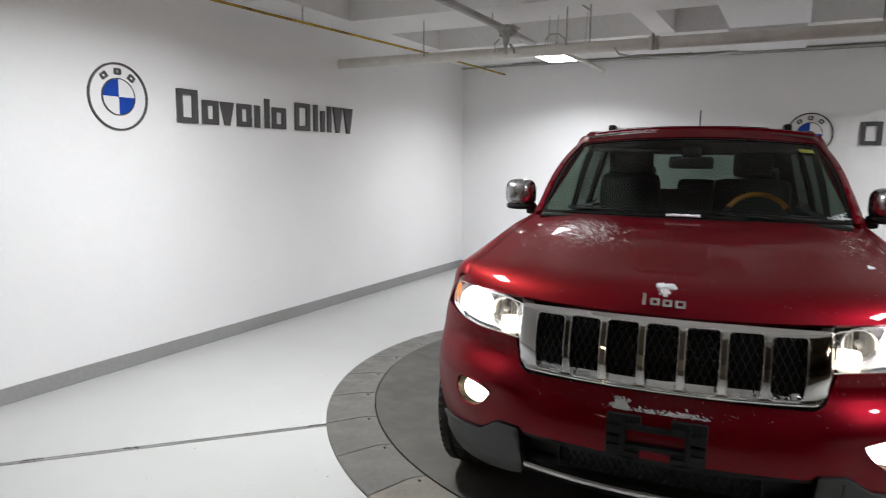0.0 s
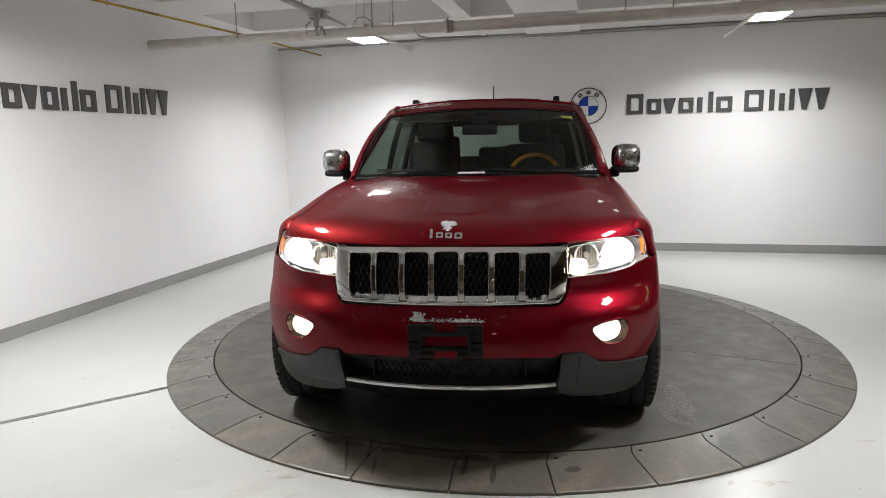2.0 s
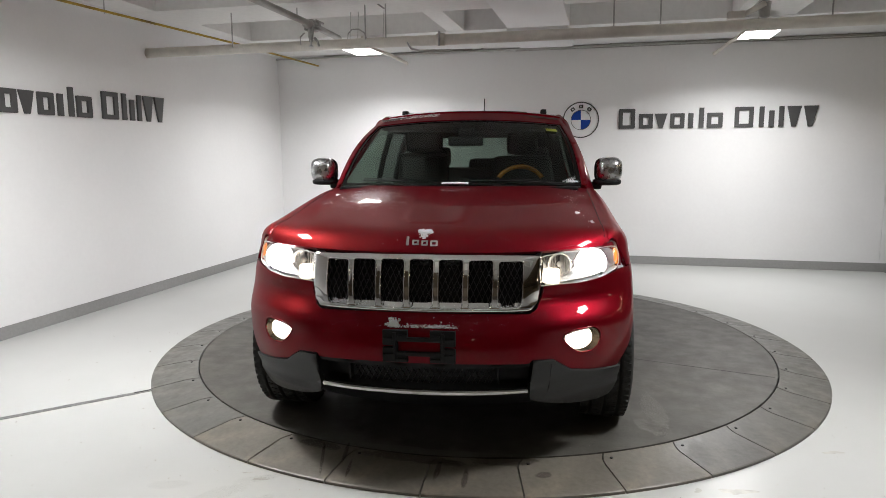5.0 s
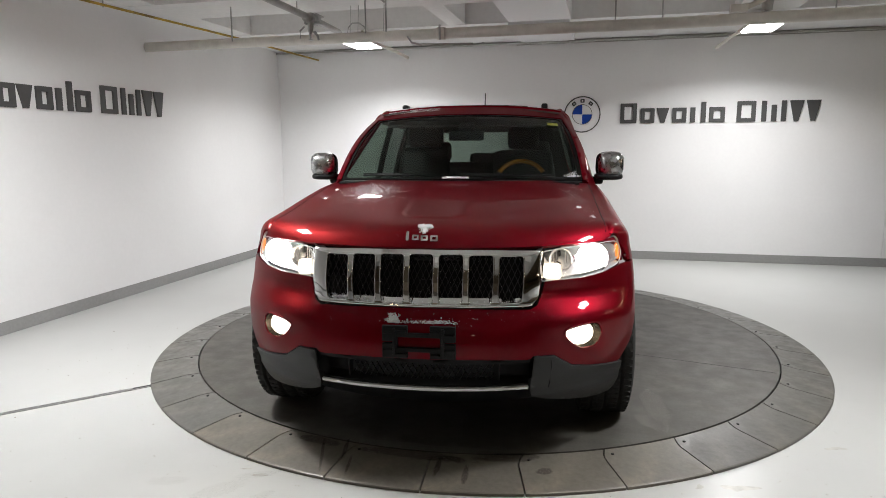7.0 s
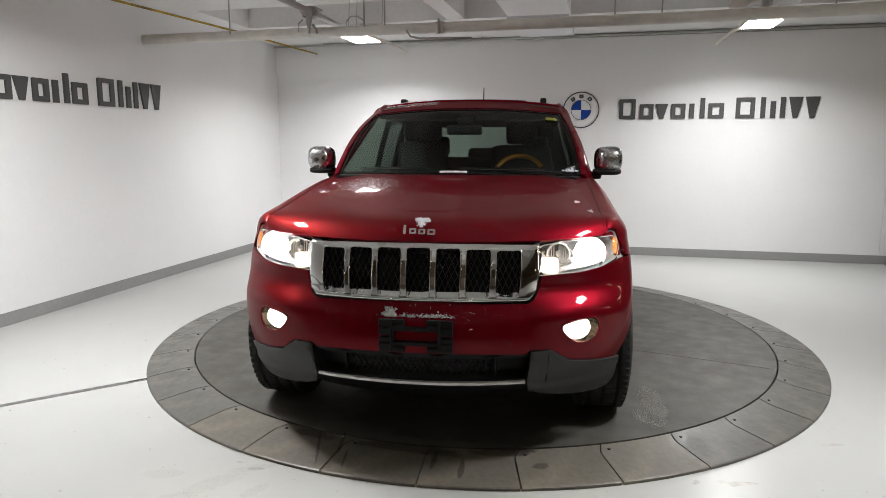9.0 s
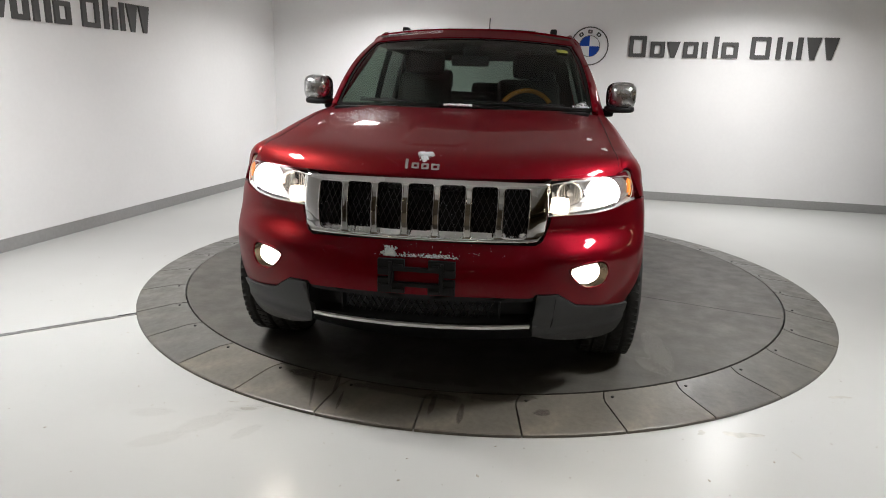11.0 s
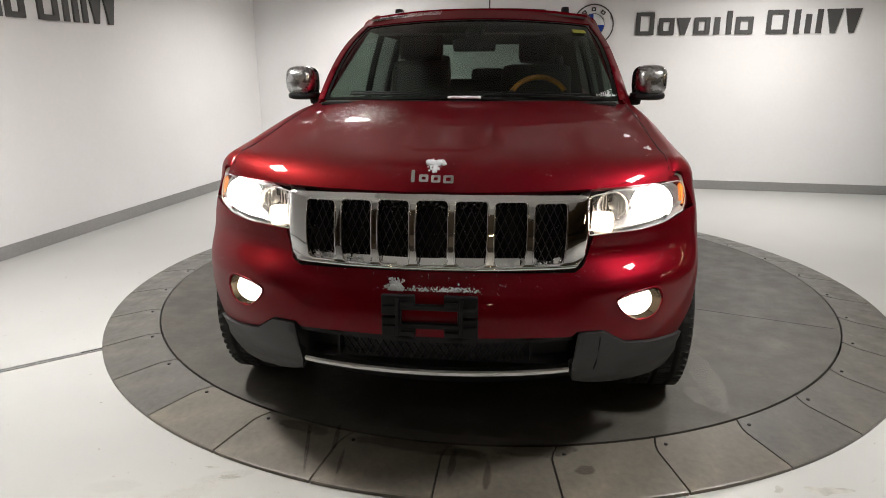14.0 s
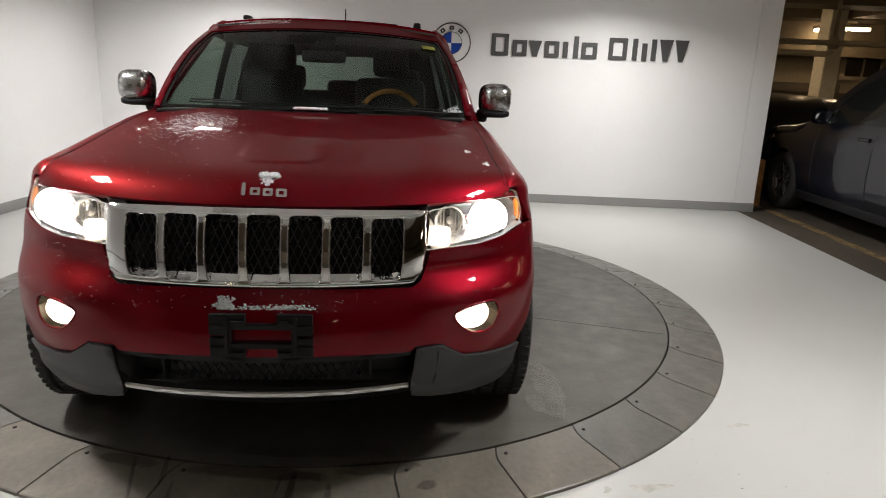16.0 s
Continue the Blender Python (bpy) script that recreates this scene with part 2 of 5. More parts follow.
def rounded(poly, r, seg=4):
    """The polygon with its corners rounded by about r."""
    out = []
    n = len(poly)
    for i in range(n):
        p, a, b = (Vector(poly[j % n]).to_2d() for j in (i, i - 1, i + 1))
        ra, rb = min(r, (a - p).length * 0.45), min(r, (b - p).length * 0.45)
        s, e = p + (a - p).normalized() * ra, p + (b - p).normalized() * rb
        for k in range(seg + 1):
            t = k / seg
            q = s * (1 - t) ** 2 + p * 2 * t * (1 - t) + e * t * t
            out.append((q.x, q.y))
    return out


def skin(outer, holes, surface, step, rim=0.02, centre=(0, 2.2, 0.6), flip=False, vstep=None):
    """A sheet on surface(u, v), cut to a polygon with holes, with its edges turned in by rim."""
    loops = [dense(list(outer), step)] + [dense(list(h), step) for h in holes]
    coords, edges = [], []
    for lp in loops:
        s = len(coords)
        coords += lp
        edges += [(s + k, s + (k + 1) % len(lp)) for k in range(len(lp))]
    P = np.array(coords)
    lo, hi = np.array(loops[0]).min(0), np.array(loops[0]).max(0)
    g = np.stack(np.meshgrid(np.arange(lo[0] + step / 2, hi[0], step), np.arange(lo[1] + step / 2, hi[1], vstep or step)), -1).reshape(-1, 2)
    keep = inside(loops[0], g)
    for lp in loops[1:]:
        keep &= ~inside(lp, g)
    g = g[keep]
    if len(g):
        near = np.full(len(g), 9.0)
        for q in P:
            near = np.minimum(near, np.hypot(*(g - q).T))
        g = g[near > 0.5 * step]
        coords += [tuple(q) for q in g]
    from mathutils.geometry import delaunay_2d_cdt

    vs, _, fs, *_ = delaunay_2d_cdt([Vector(c) for c in coords], edges, [], 0, 1e-7)
    V = np.array([tuple(v) for v in vs])
    mid = np.array([V[list(f)].mean(0) for f in fs])
    keep = inside(loops[0], mid)
    for lp in loops[1:]:
        keep &= ~inside(lp, mid)
    fs = [f for f, k in zip(fs, keep) if k]
    X = np.array([surface(float(a), float(b)) for a, b in V])
    F = np.array([list(f)[:3] for f in fs])
    N = np.cross(X[F[:, 1]] - X[F[:, 0]], X[F[:, 2]] - X[F[:, 0]])
    sign = (N * (X[F].mean(1) - np.array(centre))).sum() > 0
    if sign == flip:
        F = F[:, ::-1]
        N = -N
    VN = np.zeros_like(X)
    for k in range(3):
        np.add.at(VN, F[:, k], N)
    VN /= np.linalg.norm(VN, axis=1)[:, None] + 1e-12
    bm = bmesh.new()
    used = sorted(set(F.ravel().tolist()))
    bv = {i: bm.verts.new(X[i]) for i in used}
    for f in F.tolist():
        bm.faces.new([bv[i] for i in f])
    if rim:
        count = {}
        for f in F.tolist():
            for a, b in zip(f, f[1:] + f[:1]):
                count[(a, b)] = count.get((a, b), 0) + 1
        top, low = {}, {}
        for a, b in [e for e in count if (e[1], e[0]) not in count]:
            for i in (a, b):
                if i not in top:
                    top[i] = bm.verts.new(X[i])
                    low[i] = bm.verts.new(X[i] - VN[i] * rim)
            bm.faces.new((top[b], top[a], low[a], low[b]))
    return bm


def mirrored(bm):
    """The mirror image of a bmesh in x."""
    me = bpy.data.meshes.new("mirror")
    bm.to_mesh(me)
    b = bmesh.new()
    b.from_mesh(me)
    bpy.data.meshes.remove(me)
    bmesh.ops.scale(b, vec=(-1, 1, 1), verts=b.verts)
    bmesh.ops.reverse_faces(b, faces=b.faces)
    return b


def both(name, bm, material, parent, label=""):
    """A part and its mirror image."""
    other = mirrored(bm)
    return part(name, bm, material, parent, label), part(name, other, material, parent, label)


# ---- the room ----
XL, YB, ZS, ZC = -2.927, 8.764, 2.765, 3.06   # wall planes, beam soffit and slab heights
XE = 5.19                                     # free end of the far wall
CX, CY, RO, RI = 0.795, 4.715, 2.347, 2.055    # turntable
FLOOR = -0.05


def slab(name, material, *dims, label, category, kind="structure", bevel=0.0):
    return tagged(part(name, boxes(dims, bevel=bevel), material, smooth=False), label, category, kind=kind)


bm = bmesh.new()
# floor sheet with a round cut for the turntable
outer = [(XL - 0.2, -3.0), (5.0, -3.0), (5.0, YB + 0.02), (XL - 0.2, YB + 0.02)]
hole = [(CX + (RO - 0.02) * math.cos(2 * math.pi * k / 128), CY + (RO - 0.02) * math.sin(2 * math.pi * k / 128)) for k in range(128)]
tagged(part("floor", skin(outer, [hole], lambda u, v: (u, v, FLOOR), 0.6, rim=0.06, centre=(0, 0, -5)), EPOXY), "glossy white epoxy floor with faint stains", "floor", kind="structure")
slab("wall_west", WALL, XL - 0.2, XL, -3.0, 5.90, FLOOR - 0.1, 3.3, label="smooth white painted side wall", category="wall")
bm = boxes((XL - 0.2, XL, 5.90, YB, FLOOR - 0.1, 2.385), (XL - 0.45, XL - 0.012, 5.90, YB + 0.2, 2.385, 3.3))
tagged(part("wall_west_recess", bm, WALL, smooth=False), "white side wall, stepped back above the pipe", "wall", kind="structure")
slab("wall_north", WALL, XL - 0.45, 4.945, YB, YB + 0.2, FLOOR - 0.1, 3.3, label="smooth white painted far wall", category="wall")
slab("wall_north_end", WALL, 4.949, XE, YB - 0.003, YB + 0.2, FLOOR - 0.1, 3.3, label="white wall end beside a thin seam", category="wall")
slab("baseboard_west", BASEB, XL, XL + 0.012, -3.0, YB, FLOOR, 0.055, label="grey rubber baseboard", category="baseboard", bevel=0.003)
slab("baseboard_north", BASEB, XL + 0.012, XE, YB - 0.016, YB - 0.003, FLOOR, 0.055, label="grey rubber baseboard", category="baseboard", bevel=0.003)

# ceiling: slab with beams crossing
bm = boxes((XL - 0.5, XE + 0.2, -3.0, YB + 0.2, ZC, ZC + 0.2))
for y0, y1 in ((-3.0, -2.4), (-1.6, -0.9), (0.75, 1.45), (3.2, 3.9), (5.60, 6.30), (7.38, YB)):
    box(bm, XL - 0.5, XE + 0.2, y0, y1, ZS, ZC + 0.01)
for x0, x1 in ((XL - 0.45, -2.56), (-0.1, 0.1), (2.9, 3.5), (4.9, 5.4)):
    box(bm, x0, x1, -3.0, YB, ZS + 0.004, ZC + 0.012)
tagged(part("ceiling", bm, CEIL, smooth=False), "white painted concrete ceiling with crossing beams", "ceiling", kind="structure")
bm = boxes((0.62, 1.28, 3.0, 7.16, 2.728, ZC), (0.60, 1.26, 7.22, 8.42, 2.702, ZC), bevel=0.006)
tagged(part("ceiling_duct", bm, WALL, smooth=False), "white boxed duct under the ceiling", "duct", kind="structure")

# turntable: inner disc and ring of plates
table = thing("turntable", "round grey steel vehicle turntable flush in the floor", "turntable")
disc = [(CX + (RI - 0.005) * math.cos(2 * math.pi * k / 128), CY + (RI - 0.005) * math.sin(2 * math.pi * k / 128)) for k in range(128)]
part("disc", skin(disc, [], lambda u, v: (u, v, 0.0), 0.3, rim=0.05, centre=(0, 0, -5)), PLATE, table)
part("pit", lathe([(0.0, -0.06), (RO - 0.03, -0.06), (RO - 0.03, -0.052), (0.0, -0.052)], 96), DARKGAP, table).location = (CX, CY, 0)
NSEG = 33


def ring_plate():
    """One sloping plate of the ring; its side edges turn aside near the inner rim, beside the bolt."""
    b = bmesh.new()
    half, gap, n = math.pi / NSEG, 0.0036, 6
    prof = []
    for r, z, skew in ((RI + 0.004, -0.048, 0.030), (RI + 0.004, -0.003, 0.030), (RI + 0.007, -0.001, 0.029), (RI + 0.045, -0.0055, 0.010), (RI + 0.075, -0.009, 0.001), (RI + 0.10, -0.012, 0.0), (RO - 0.006, -0.034, 0.0), (RO, -0.037, 0.0), (RO, -0.0495, 0.0)):
        prof.append([b.verts.new((r * math.cos(a), r * math.sin(a), z)) for a in [skew / r + (-half + gap / r) + (2 * half - 2 * gap / r) * k / n for k in range(n + 1)]])
    for p, q in zip(prof, prof[1:]):
        for k in range(n):
            b.faces.new((p[k], q[k], q[k + 1], p[k + 1]))
    for k in (0, n):   # side walls, down from each step of the edge
        foot = [b.verts.new((p[k].co.x, p[k].co.y, -0.0495)) for p in prof[1:-1]]
        for p, q, u, v in zip(prof[1:-1], prof[2:-1], foot, foot[1:]):
            b.faces.new((p[k], q[k], v, u))
    bmesh.ops.recalc_face_normals(b, faces=b.faces)
    return b


first = part("plate", ring_plate(), RINGP, table, smooth=False)
bolt = part("bolt", lathe([(0.0, -0.004), (0.0075, -0.004), (0.0075, 0.0008), (0.0, 0.001)], 10), DARKGAP, table)
for k in range(NSEG):
    a = math.radians(-118.8 + (k + 0.5) * 360 / NSEG)
    p = first if k == 0 else new("plate", first.data)
    if k < 6:   # plates in front of the nose carry brown dirt
        p.material_slots[0].link = "OBJECT"
        p.material_slots[0].material = DUSTY
    p.parent = table
    p.matrix_basis = Matrix.Translation((CX, CY, 0)) @ Matrix.Rotation(a, 4, "Z")
    q = bolt if k == 0 else new("bolt", bolt.data)
    q.parent = table
    ab = a - math.pi / NSEG + 0.024
    q.location = (CX + (RI + 0.05) * math.cos(ab), CY + (RI + 0.05) * math.sin(ab), -0.0035)

# seam across the disc plates
b = boxes((-2.02, 2.02, -0.0022, 0.0022, -0.001, 0.0006))
part("disc_seam", b, DARKGAP, table, smooth=False).matrix_basis = Matrix.Translation((CX, 4.665, 0)) @ Matrix.Rotation(math.atan2(4.194 - 4.293, 2.784 - 2.367), 4, "Z")
# steel joint across the floor from turntable to wall
d = Vector((-1.075, -1.185, 0)).normalized()
bm = bmesh.new()
s = Vector((-1.035, 3.218, FLOOR + 0.002))
for o, w, z in ((-0.012, 0.004, 0.003), (0.0, 0.006, 0.001), (0.012, 0.004, 0.003)):
    vs = box(bm, -0.05, 2.5, o - w, o + w, -0.004, z)
    bmesh.ops.transform(bm, matrix=Matrix.Translation(s) @ Matrix.Rotation(math.atan2(d.y, d.x), 4, "Z"), verts=vs)
tagged(part("floor_joint", bm, STEEL, smooth=False), "thin worn steel joint strip in the floor", "floor strip", kind="structure")


# ---- wall signs: plain shapes in the sign's colours ----
def slate(outer, hole, thick):
    """A flat plate in the x-z plane, thick towards -y, open in the middle where hole (as many points as outer, or four) is given."""
    b = bmesh.new()
    if hole and len(hole) != len(outer):
        hole = rounded(hole, 0.002, len(outer) // len(hole) - 1)
    rows = [[b.verts.new((x, y, z)) for x, z in loop] for loop, y in (((outer, 0.0), (outer, -thick), (hole, -thick), (hole, 0.0)) if hole else ((outer, 0.0), (outer, -thick)))]
    n = len(outer)
    for p, q in zip(rows, rows[1:]):
        for k in range(n):
            b.faces.new((p[k], p[(k + 1) % n], q[(k + 1) % n], q[k]))
    if not hole:
        b.faces.new(rows[1])
    bmesh.ops.recalc_face_normals(b, faces=b.faces)
    return b


def sign(at, start, length, low, cap):
    """A round emblem and a row of plain flat shapes, built in the x-z plane facing -y."""
    th = thing("wall_sign", "dark grey wall sign with round blue and white emblem", "sign", "wall signs", at=at)
    R = 0.232

    def ring(r0, r1, a0, a1, y, n=48):
        b = bmesh.new()
        k0 = [[b.verts.new((r * math.cos(a0 + (a1 - a0) * k / n), yy, r * math.sin(a0 + (a1 - a0) * k / n))) for k in range(n + 1)] for r, yy in ((r0, 0.0), (r0, y), (r1, y), (r1, 0.0))]
        for p, q in zip(k0, k0[1:]):
            for k in range(n):
                b.faces.new((p[k], q[k], q[k + 1], p[k + 1]))
        bmesh.ops.recalc_face_normals(b, faces=b.faces)
        return b

    part("emblem_ring", ring(R - 0.014, R, 0, 2 * math.pi, -0.012), SIGN, th, smooth=False)
    part("emblem_inner_ring", ring(0.122, 0.128, 0, 2 * math.pi, -0.012), SIGN, th, smooth=False)
    for k, m in enumerate((SIGNWHITE, SIGNBLUE, SIGNWHITE, SIGNBLUE)):
        part("emblem_quarter", ring(0.002, 0.121, math.pi / 2 * k + 0.012, math.pi / 2 * (k + 1) - 0.012, -0.009, 16), m, th, "blue quarter" if k % 2 else "white quarter", smooth=False)
    for a in (128, 90, 52):
        b = slate(rounded([(-0.026, 0.150), (0.026, 0.150), (0.026, 0.194), (-0.026, 0.194)], 0.008), [(-0.010, 0.163), (0.010, 0.163), (0.010, 0.181), (-0.010, 0.181)], 0.010)
        bmesh.ops.transform(b, matrix=Matrix.Rotation(radians(90 - a), 4, "Y"), verts=b.verts)
        part("emblem_block", b, SIGN, th, smooth=False)
    # a row of plain shapes: start, width, height and kind (frame, bar or wedge)
    row = ((0, 31, 1, "frame"), (38.5, 26, .74, "frame"), (66, 27, .74, "wedge"), (97, 26, .74, "frame"), (130, 9, .74, "bar"), (149.5, 8.5, 1, "bar"), (164, 28, .74, "frame"),
           (213, 33, 1, "frame"), (256, 8.5, 1, "bar"), (273, 9, .8, "bar"), (290, 8.5, 1, "bar"), (302, 28, 1, "wedge"), (330, 28, 1, "wedge"))
    sc = length / 358
    for x, w, h, kind in row:
        x0, x1, z1, e = start + x * sc, start + (x + w) * sc, low + cap * h, 0.050
        if kind == "frame":
            b = slate(rounded([(x0, low), (x1, low), (x1, z1), (x0, z1)], 0.010), rounded([(x0 + e, low + e * 0.85), (x1 - e, low + e * 0.85), (x1 - e, z1 - e * 0.85), (x0 + e, z1 - e * 0.85)], 0.003), 0.02)
        elif kind == "wedge":
            m = (x0 + x1) / 2
            b = slate([(m - 0.024, low), (m + 0.024, low), (x1 - 0.012, z1), (x0 + 0.012, z1)], None, 0.02)
        else:
            b = slate(rounded([(x0, low), (x1, low), (x1, z1), (x0, z1)], 0.004), None, 0.02)
        part("sign_" + kind, b, SIGN, th, smooth=False)
    return th


sign(pose(1.358, YB, 1.820), 0.478, 2.328, -0.120, 0.247)
sign(pose(XL, 3.382, 1.887, 0, 0, 90), 0.486, 2.262, -0.147, 0.256)


# ---- pipes and lamps under the ceiling ----
def run(name, pts, r, material, label, category="pipe", seg=14):
    return tagged(part(name, tube(pts, r, seg), material), label, category)


main = thing("sprinkler_main", "thick cream painted pipe hanging below the ceiling", "pipe")
part("run", tube([(XL - 0.1, 5.93, 2.437), (2.2, 5.83, 2.416), (9.0, 5.70, 2.445)], 0.047, 18), PIPE, main)
for x in (0.20,):
    part("coupling", tube([(x - 0.035, 5.86, 2.425), (x + 0.035, 5.86, 2.425)], 0.057, 16), PIPE, main)
    part("coupling_bolt", tube([(x, 5.80, 2.36), (x, 5.80, 2.49)], 0.010, 8), PIPEGREY, main)
for x in (-1.9, -0.52, -0.32, 1.72, 2.1, 3.4):
    part("hanger", tube([(x, 5.85, 2.44), (x, 5.85, ZC)], 0.007, 8), PIPEGREY, main)
part("fork", tube([(-0.33, 5.85, 2.72), (-0.52, 5.85, 2.86), (-0.58, 5.85, ZC)], 0.008, 8), PIPEGREY, main)
branch = thing("sprinkler_branch", "grey painted branch pipe with clamp and drop", "pipe")
part("run", tube([(-1.04, 0.9, 2.615), (-1.04, 4.6, 2.615), (-1.06, 5.9, 2.615), (-1.10, 6.62, 2.615)], 0.030, 14), PIPEGREY, branch)
part("clamp", join(tube([(-1.06, 5.84, 2.615), (-1.06, 5.96, 2.615)], 0.052, 14), boxes((-1.13, -0.99, 5.86, 5.93, 2.60, 2.64), bevel=0.008)), PIPEGREY, branch)
part("drop", tube([(-1.04, 5.80, 2.60), (-1.04, 5.78, 2.50), (-1.03, 5.76, 2.45)], [0.03, 0.026, 0.018], 12), PIPEGREY, branch)
part("sprinkler_head", tube([(-1.03, 5.76, 2.46), (-1.03, 5.76, 2.406)], [0.012, 0.008], 10), SATIN, branch)
part("deflector", lathe([(0.0, 2.40), (0.022, 2.40), (0.022, 2.406), (0.0, 2.408)], 14), SATIN, branch).location = (-1.03, 5.76, 0)
part("tee_body", tube([(-1.06, 5.72, 2.60), (-1.06, 5.78, 2.605), (-1.06, 5.84, 2.61)], [0.036, 0.046, 0.040], 12), PIPEGREY, branch)
for dx, dz in ((-0.062, 0.03), (0.062, 0.03), (-0.055, -0.045), (0.058, -0.04)):
    part("clamp_bolt", tube([(-1.06 + dx, 5.82, 2.615 + dz), (-1.06 + dx, 5.98, 2.615 + dz)], 0.011, 8), PIPEGREY, branch)
part("valve_lever", tube([(-1.10, 5.78, 2.53), (-1.135, 5.76, 2.49), (-1.13, 5.75, 2.42)], 0.008, 8), PIPEGREY, branch)
part("drop_cap", tube([(-1.0, 5.78, 2.48), (-0.965, 5.77, 2.44), (-0.955, 5.77, 2.40)], [0.014, 0.012, 0.010], 8), PIPEGREY, branch)
part("clevis", tube([(-1.18, 5.80, 2.66), (-1.18, 5.80, ZC)], 0.006, 8), PIPEGREY, branch)
far = thing("sprinkler_branch", "grey painted branch pipe with clamp and drop", "pipe")
part("run", tube([(2.92, 0.9, 2.640), (2.92, 6.3, 2.640)], 0.030, 14), PIPEGREY, far)
part("clamp", tube([(2.92, 5.95, 2.62), (2.92, 5.95, 2.50)], [0.05, 0.04], 14), PIPEGREY, far)
part("sprinkler_head", tube([(2.92, 5.95, 2.50), (2.92, 5.95, 2.42)], [0.02, 0.012], 12), SATIN, far)
part("box", boxes((2.62, 2.75, 5.80, 5.88, 2.475, 2.535), bevel=0.006), PIPE, far, smooth=False)
part("bracket", tube([(2.72, 5.86, 2.50), (2.82, 5.88, 2.55), (2.91, 5.90, 2.60)], [0.018, 0.024, 0.024], 10), PIPE, far)
wire = thing("wall_conduit", "thin grey conduit along the top of the far wall", "conduit")
part("upper_run", tube([(-2.2, YB - 0.018, 2.752), (4.9, YB - 0.018, 2.752)], 0.011, 8), PIPEGREY, wire)
part("lower_run", tube([(0.5, YB - 0.016, 2.722), (4.9, YB - 0.016, 2.722)], 0.006, 8), PIPEGREY, wire)
for k in range(8):
    part("strap", boxes((-1.9 + k * 0.9, -1.88 + k * 0.9, YB - 0.031, YB - 0.001, 2.735, 2.767), bevel=0.003), PIPEGREY, wire, smooth=False)
flex = thing("loose_cable", "thin grey cable hanging between ceiling and pipe", "cable")
part("loop", tube([(-0.80, 6.1, 2.50), (-0.79, 6.1, 2.56), (-0.75, 6.1, 2.60), (-0.68, 6.1, 2.60), (-0.62, 6.1, 2.56), (-0.60, 6.1, 2.50)], 0.007, 8), PIPEGREY, flex)
for x in (-0.78, -0.70, -0.44):
    part("wire", tube([(x, 6.12, 2.50), (x + 0.03, 6.12, ZC)], 0.003, 6), PIPEGREY, flex)
part("tail", tube([(-0.10, 5.80, 2.40), (-0.06, 5.79, 2.345), (0.02, 5.79, 2.325), (0.5, 5.80, 2.315)], 0.009, 8), PIPEGREY, flex)
gas = thing("gas_pipe", "thin scuffed yellow gas pipe below the ceiling", "pipe")
part("run", tube([(-3.0, -2.0, 2.63), (-2.585, 4.5, 2.63), (-2.385, 6.7, 2.63), (-2.305, YB, 2.63)], 0.011, 10), YELLOW, gas)
for y, x in ((4.9, -2.55), (2.2, -2.73)):
    part("hanger", tube([(x, y, 2.61), (x, y, ZS)], 0.006, 8), PIPEGREY, gas)
con = thing("conduit", "thin grey conduit along the far wall", "conduit")
part("run", tube([(XL, YB - 0.05, 2.732), (XE, YB - 0.05, 2.742)], 0.013, 8), PIPEGREY, con)
part("bend", tube([(0.15, YB - 0.05, 2.745), (0.08, YB - 0.06, 2.75), (0.03, YB - 0.09, 2.79), (0.02, YB - 0.1, 2.85)], 0.012, 8), PIPEGREY, con)


def led(x, y, watts, spread):
    th = thing("ceiling_lamp", "white LED panel lamp hanging below ceiling, lit", "ceiling lamp", "ceiling lamps", at=pose(x, y, 2.59))
    part("housing", boxes((-0.165, 0.165, -0.25, 0.25, 0.004, 0.040), bevel=0.008), PIPE, th, smooth=False)
    part("diffuser", boxes((-0.152, 0.152, -0.235, 0.235, -0.008, 0.003), bevel=0.003), LEDMAT, th, smooth=False)
    part("stem", tube([(0, 0, 0.04), (0, 0, ZC - 2.59)], 0.016, 10), PIPE, th)
    part("brace", tube([(0.10, 0.1, 0.03), (0.16, 0.55, 0.03), (0.25, 1.0, -0.02)] if x < 0 else [(-0.12, 0.1, 0.03), (-0.2, 0.5, 0.0), (-0.28, 0.95, -0.05)], 0.020, 10), PIPE, th)
    lamp = bpy.data.lights.new("panel_light", "AREA")
    lamp.shape, lamp.size, lamp.size_y, lamp.energy, lamp.color, lamp.spread = "RECTANGLE", 0.30, 0.46, watts, (1.0, 0.985, 0.96), radians(spread)
    lo = new("panel_light", lamp)
    lo.parent, lo.location = th, (0, 0, -0.011)
    return th


for x, y, w, spread in ((-1.13, 7.40, 0.66, 150), (-1.13, 3.10, 1.17, 168), (3.17, 7.40, 0.66, 150), (3.17, 3.10, 1.02, 168)):
    led(x, y, WATTS * w, spread)

# ---- the red vehicle: front at local y = 0, nose towards -y ----
car = thing("suv", "wet dark red sport utility vehicle with lit headlights on the turntable", "car", at=pose(0.9285, 2.510, -0.009, 0, 0, 6.1))
Y0 = curve([(0.20, 0.14), (0.27, 0.07), (0.33, 0.02), (0.40, -0.015), (0.47, -0.03), (0.55, -0.035), (0.63, -0.025), (0.72, 0.01), (0.84, 0.045), (0.92, 0.065), (1.0, 0.088)])
WD = curve([(0.20, 0.885), (0.35, 0.922), (0.5, 0.957), (0.65, 0.972), (0.8, 0.970), (0.9, 0.958), (1.0, 0.936), (1.12, 0.910)])
DEEP, ARC = 0.55, 0.75
AX_F, AX_R, TYRE = 0.865, 3.78, 0.388


def smooth(t, a, b):
    t = min(max((t - a) / (b - a), 0.0), 1.0)
    return t * t * (3 - 2 * t)


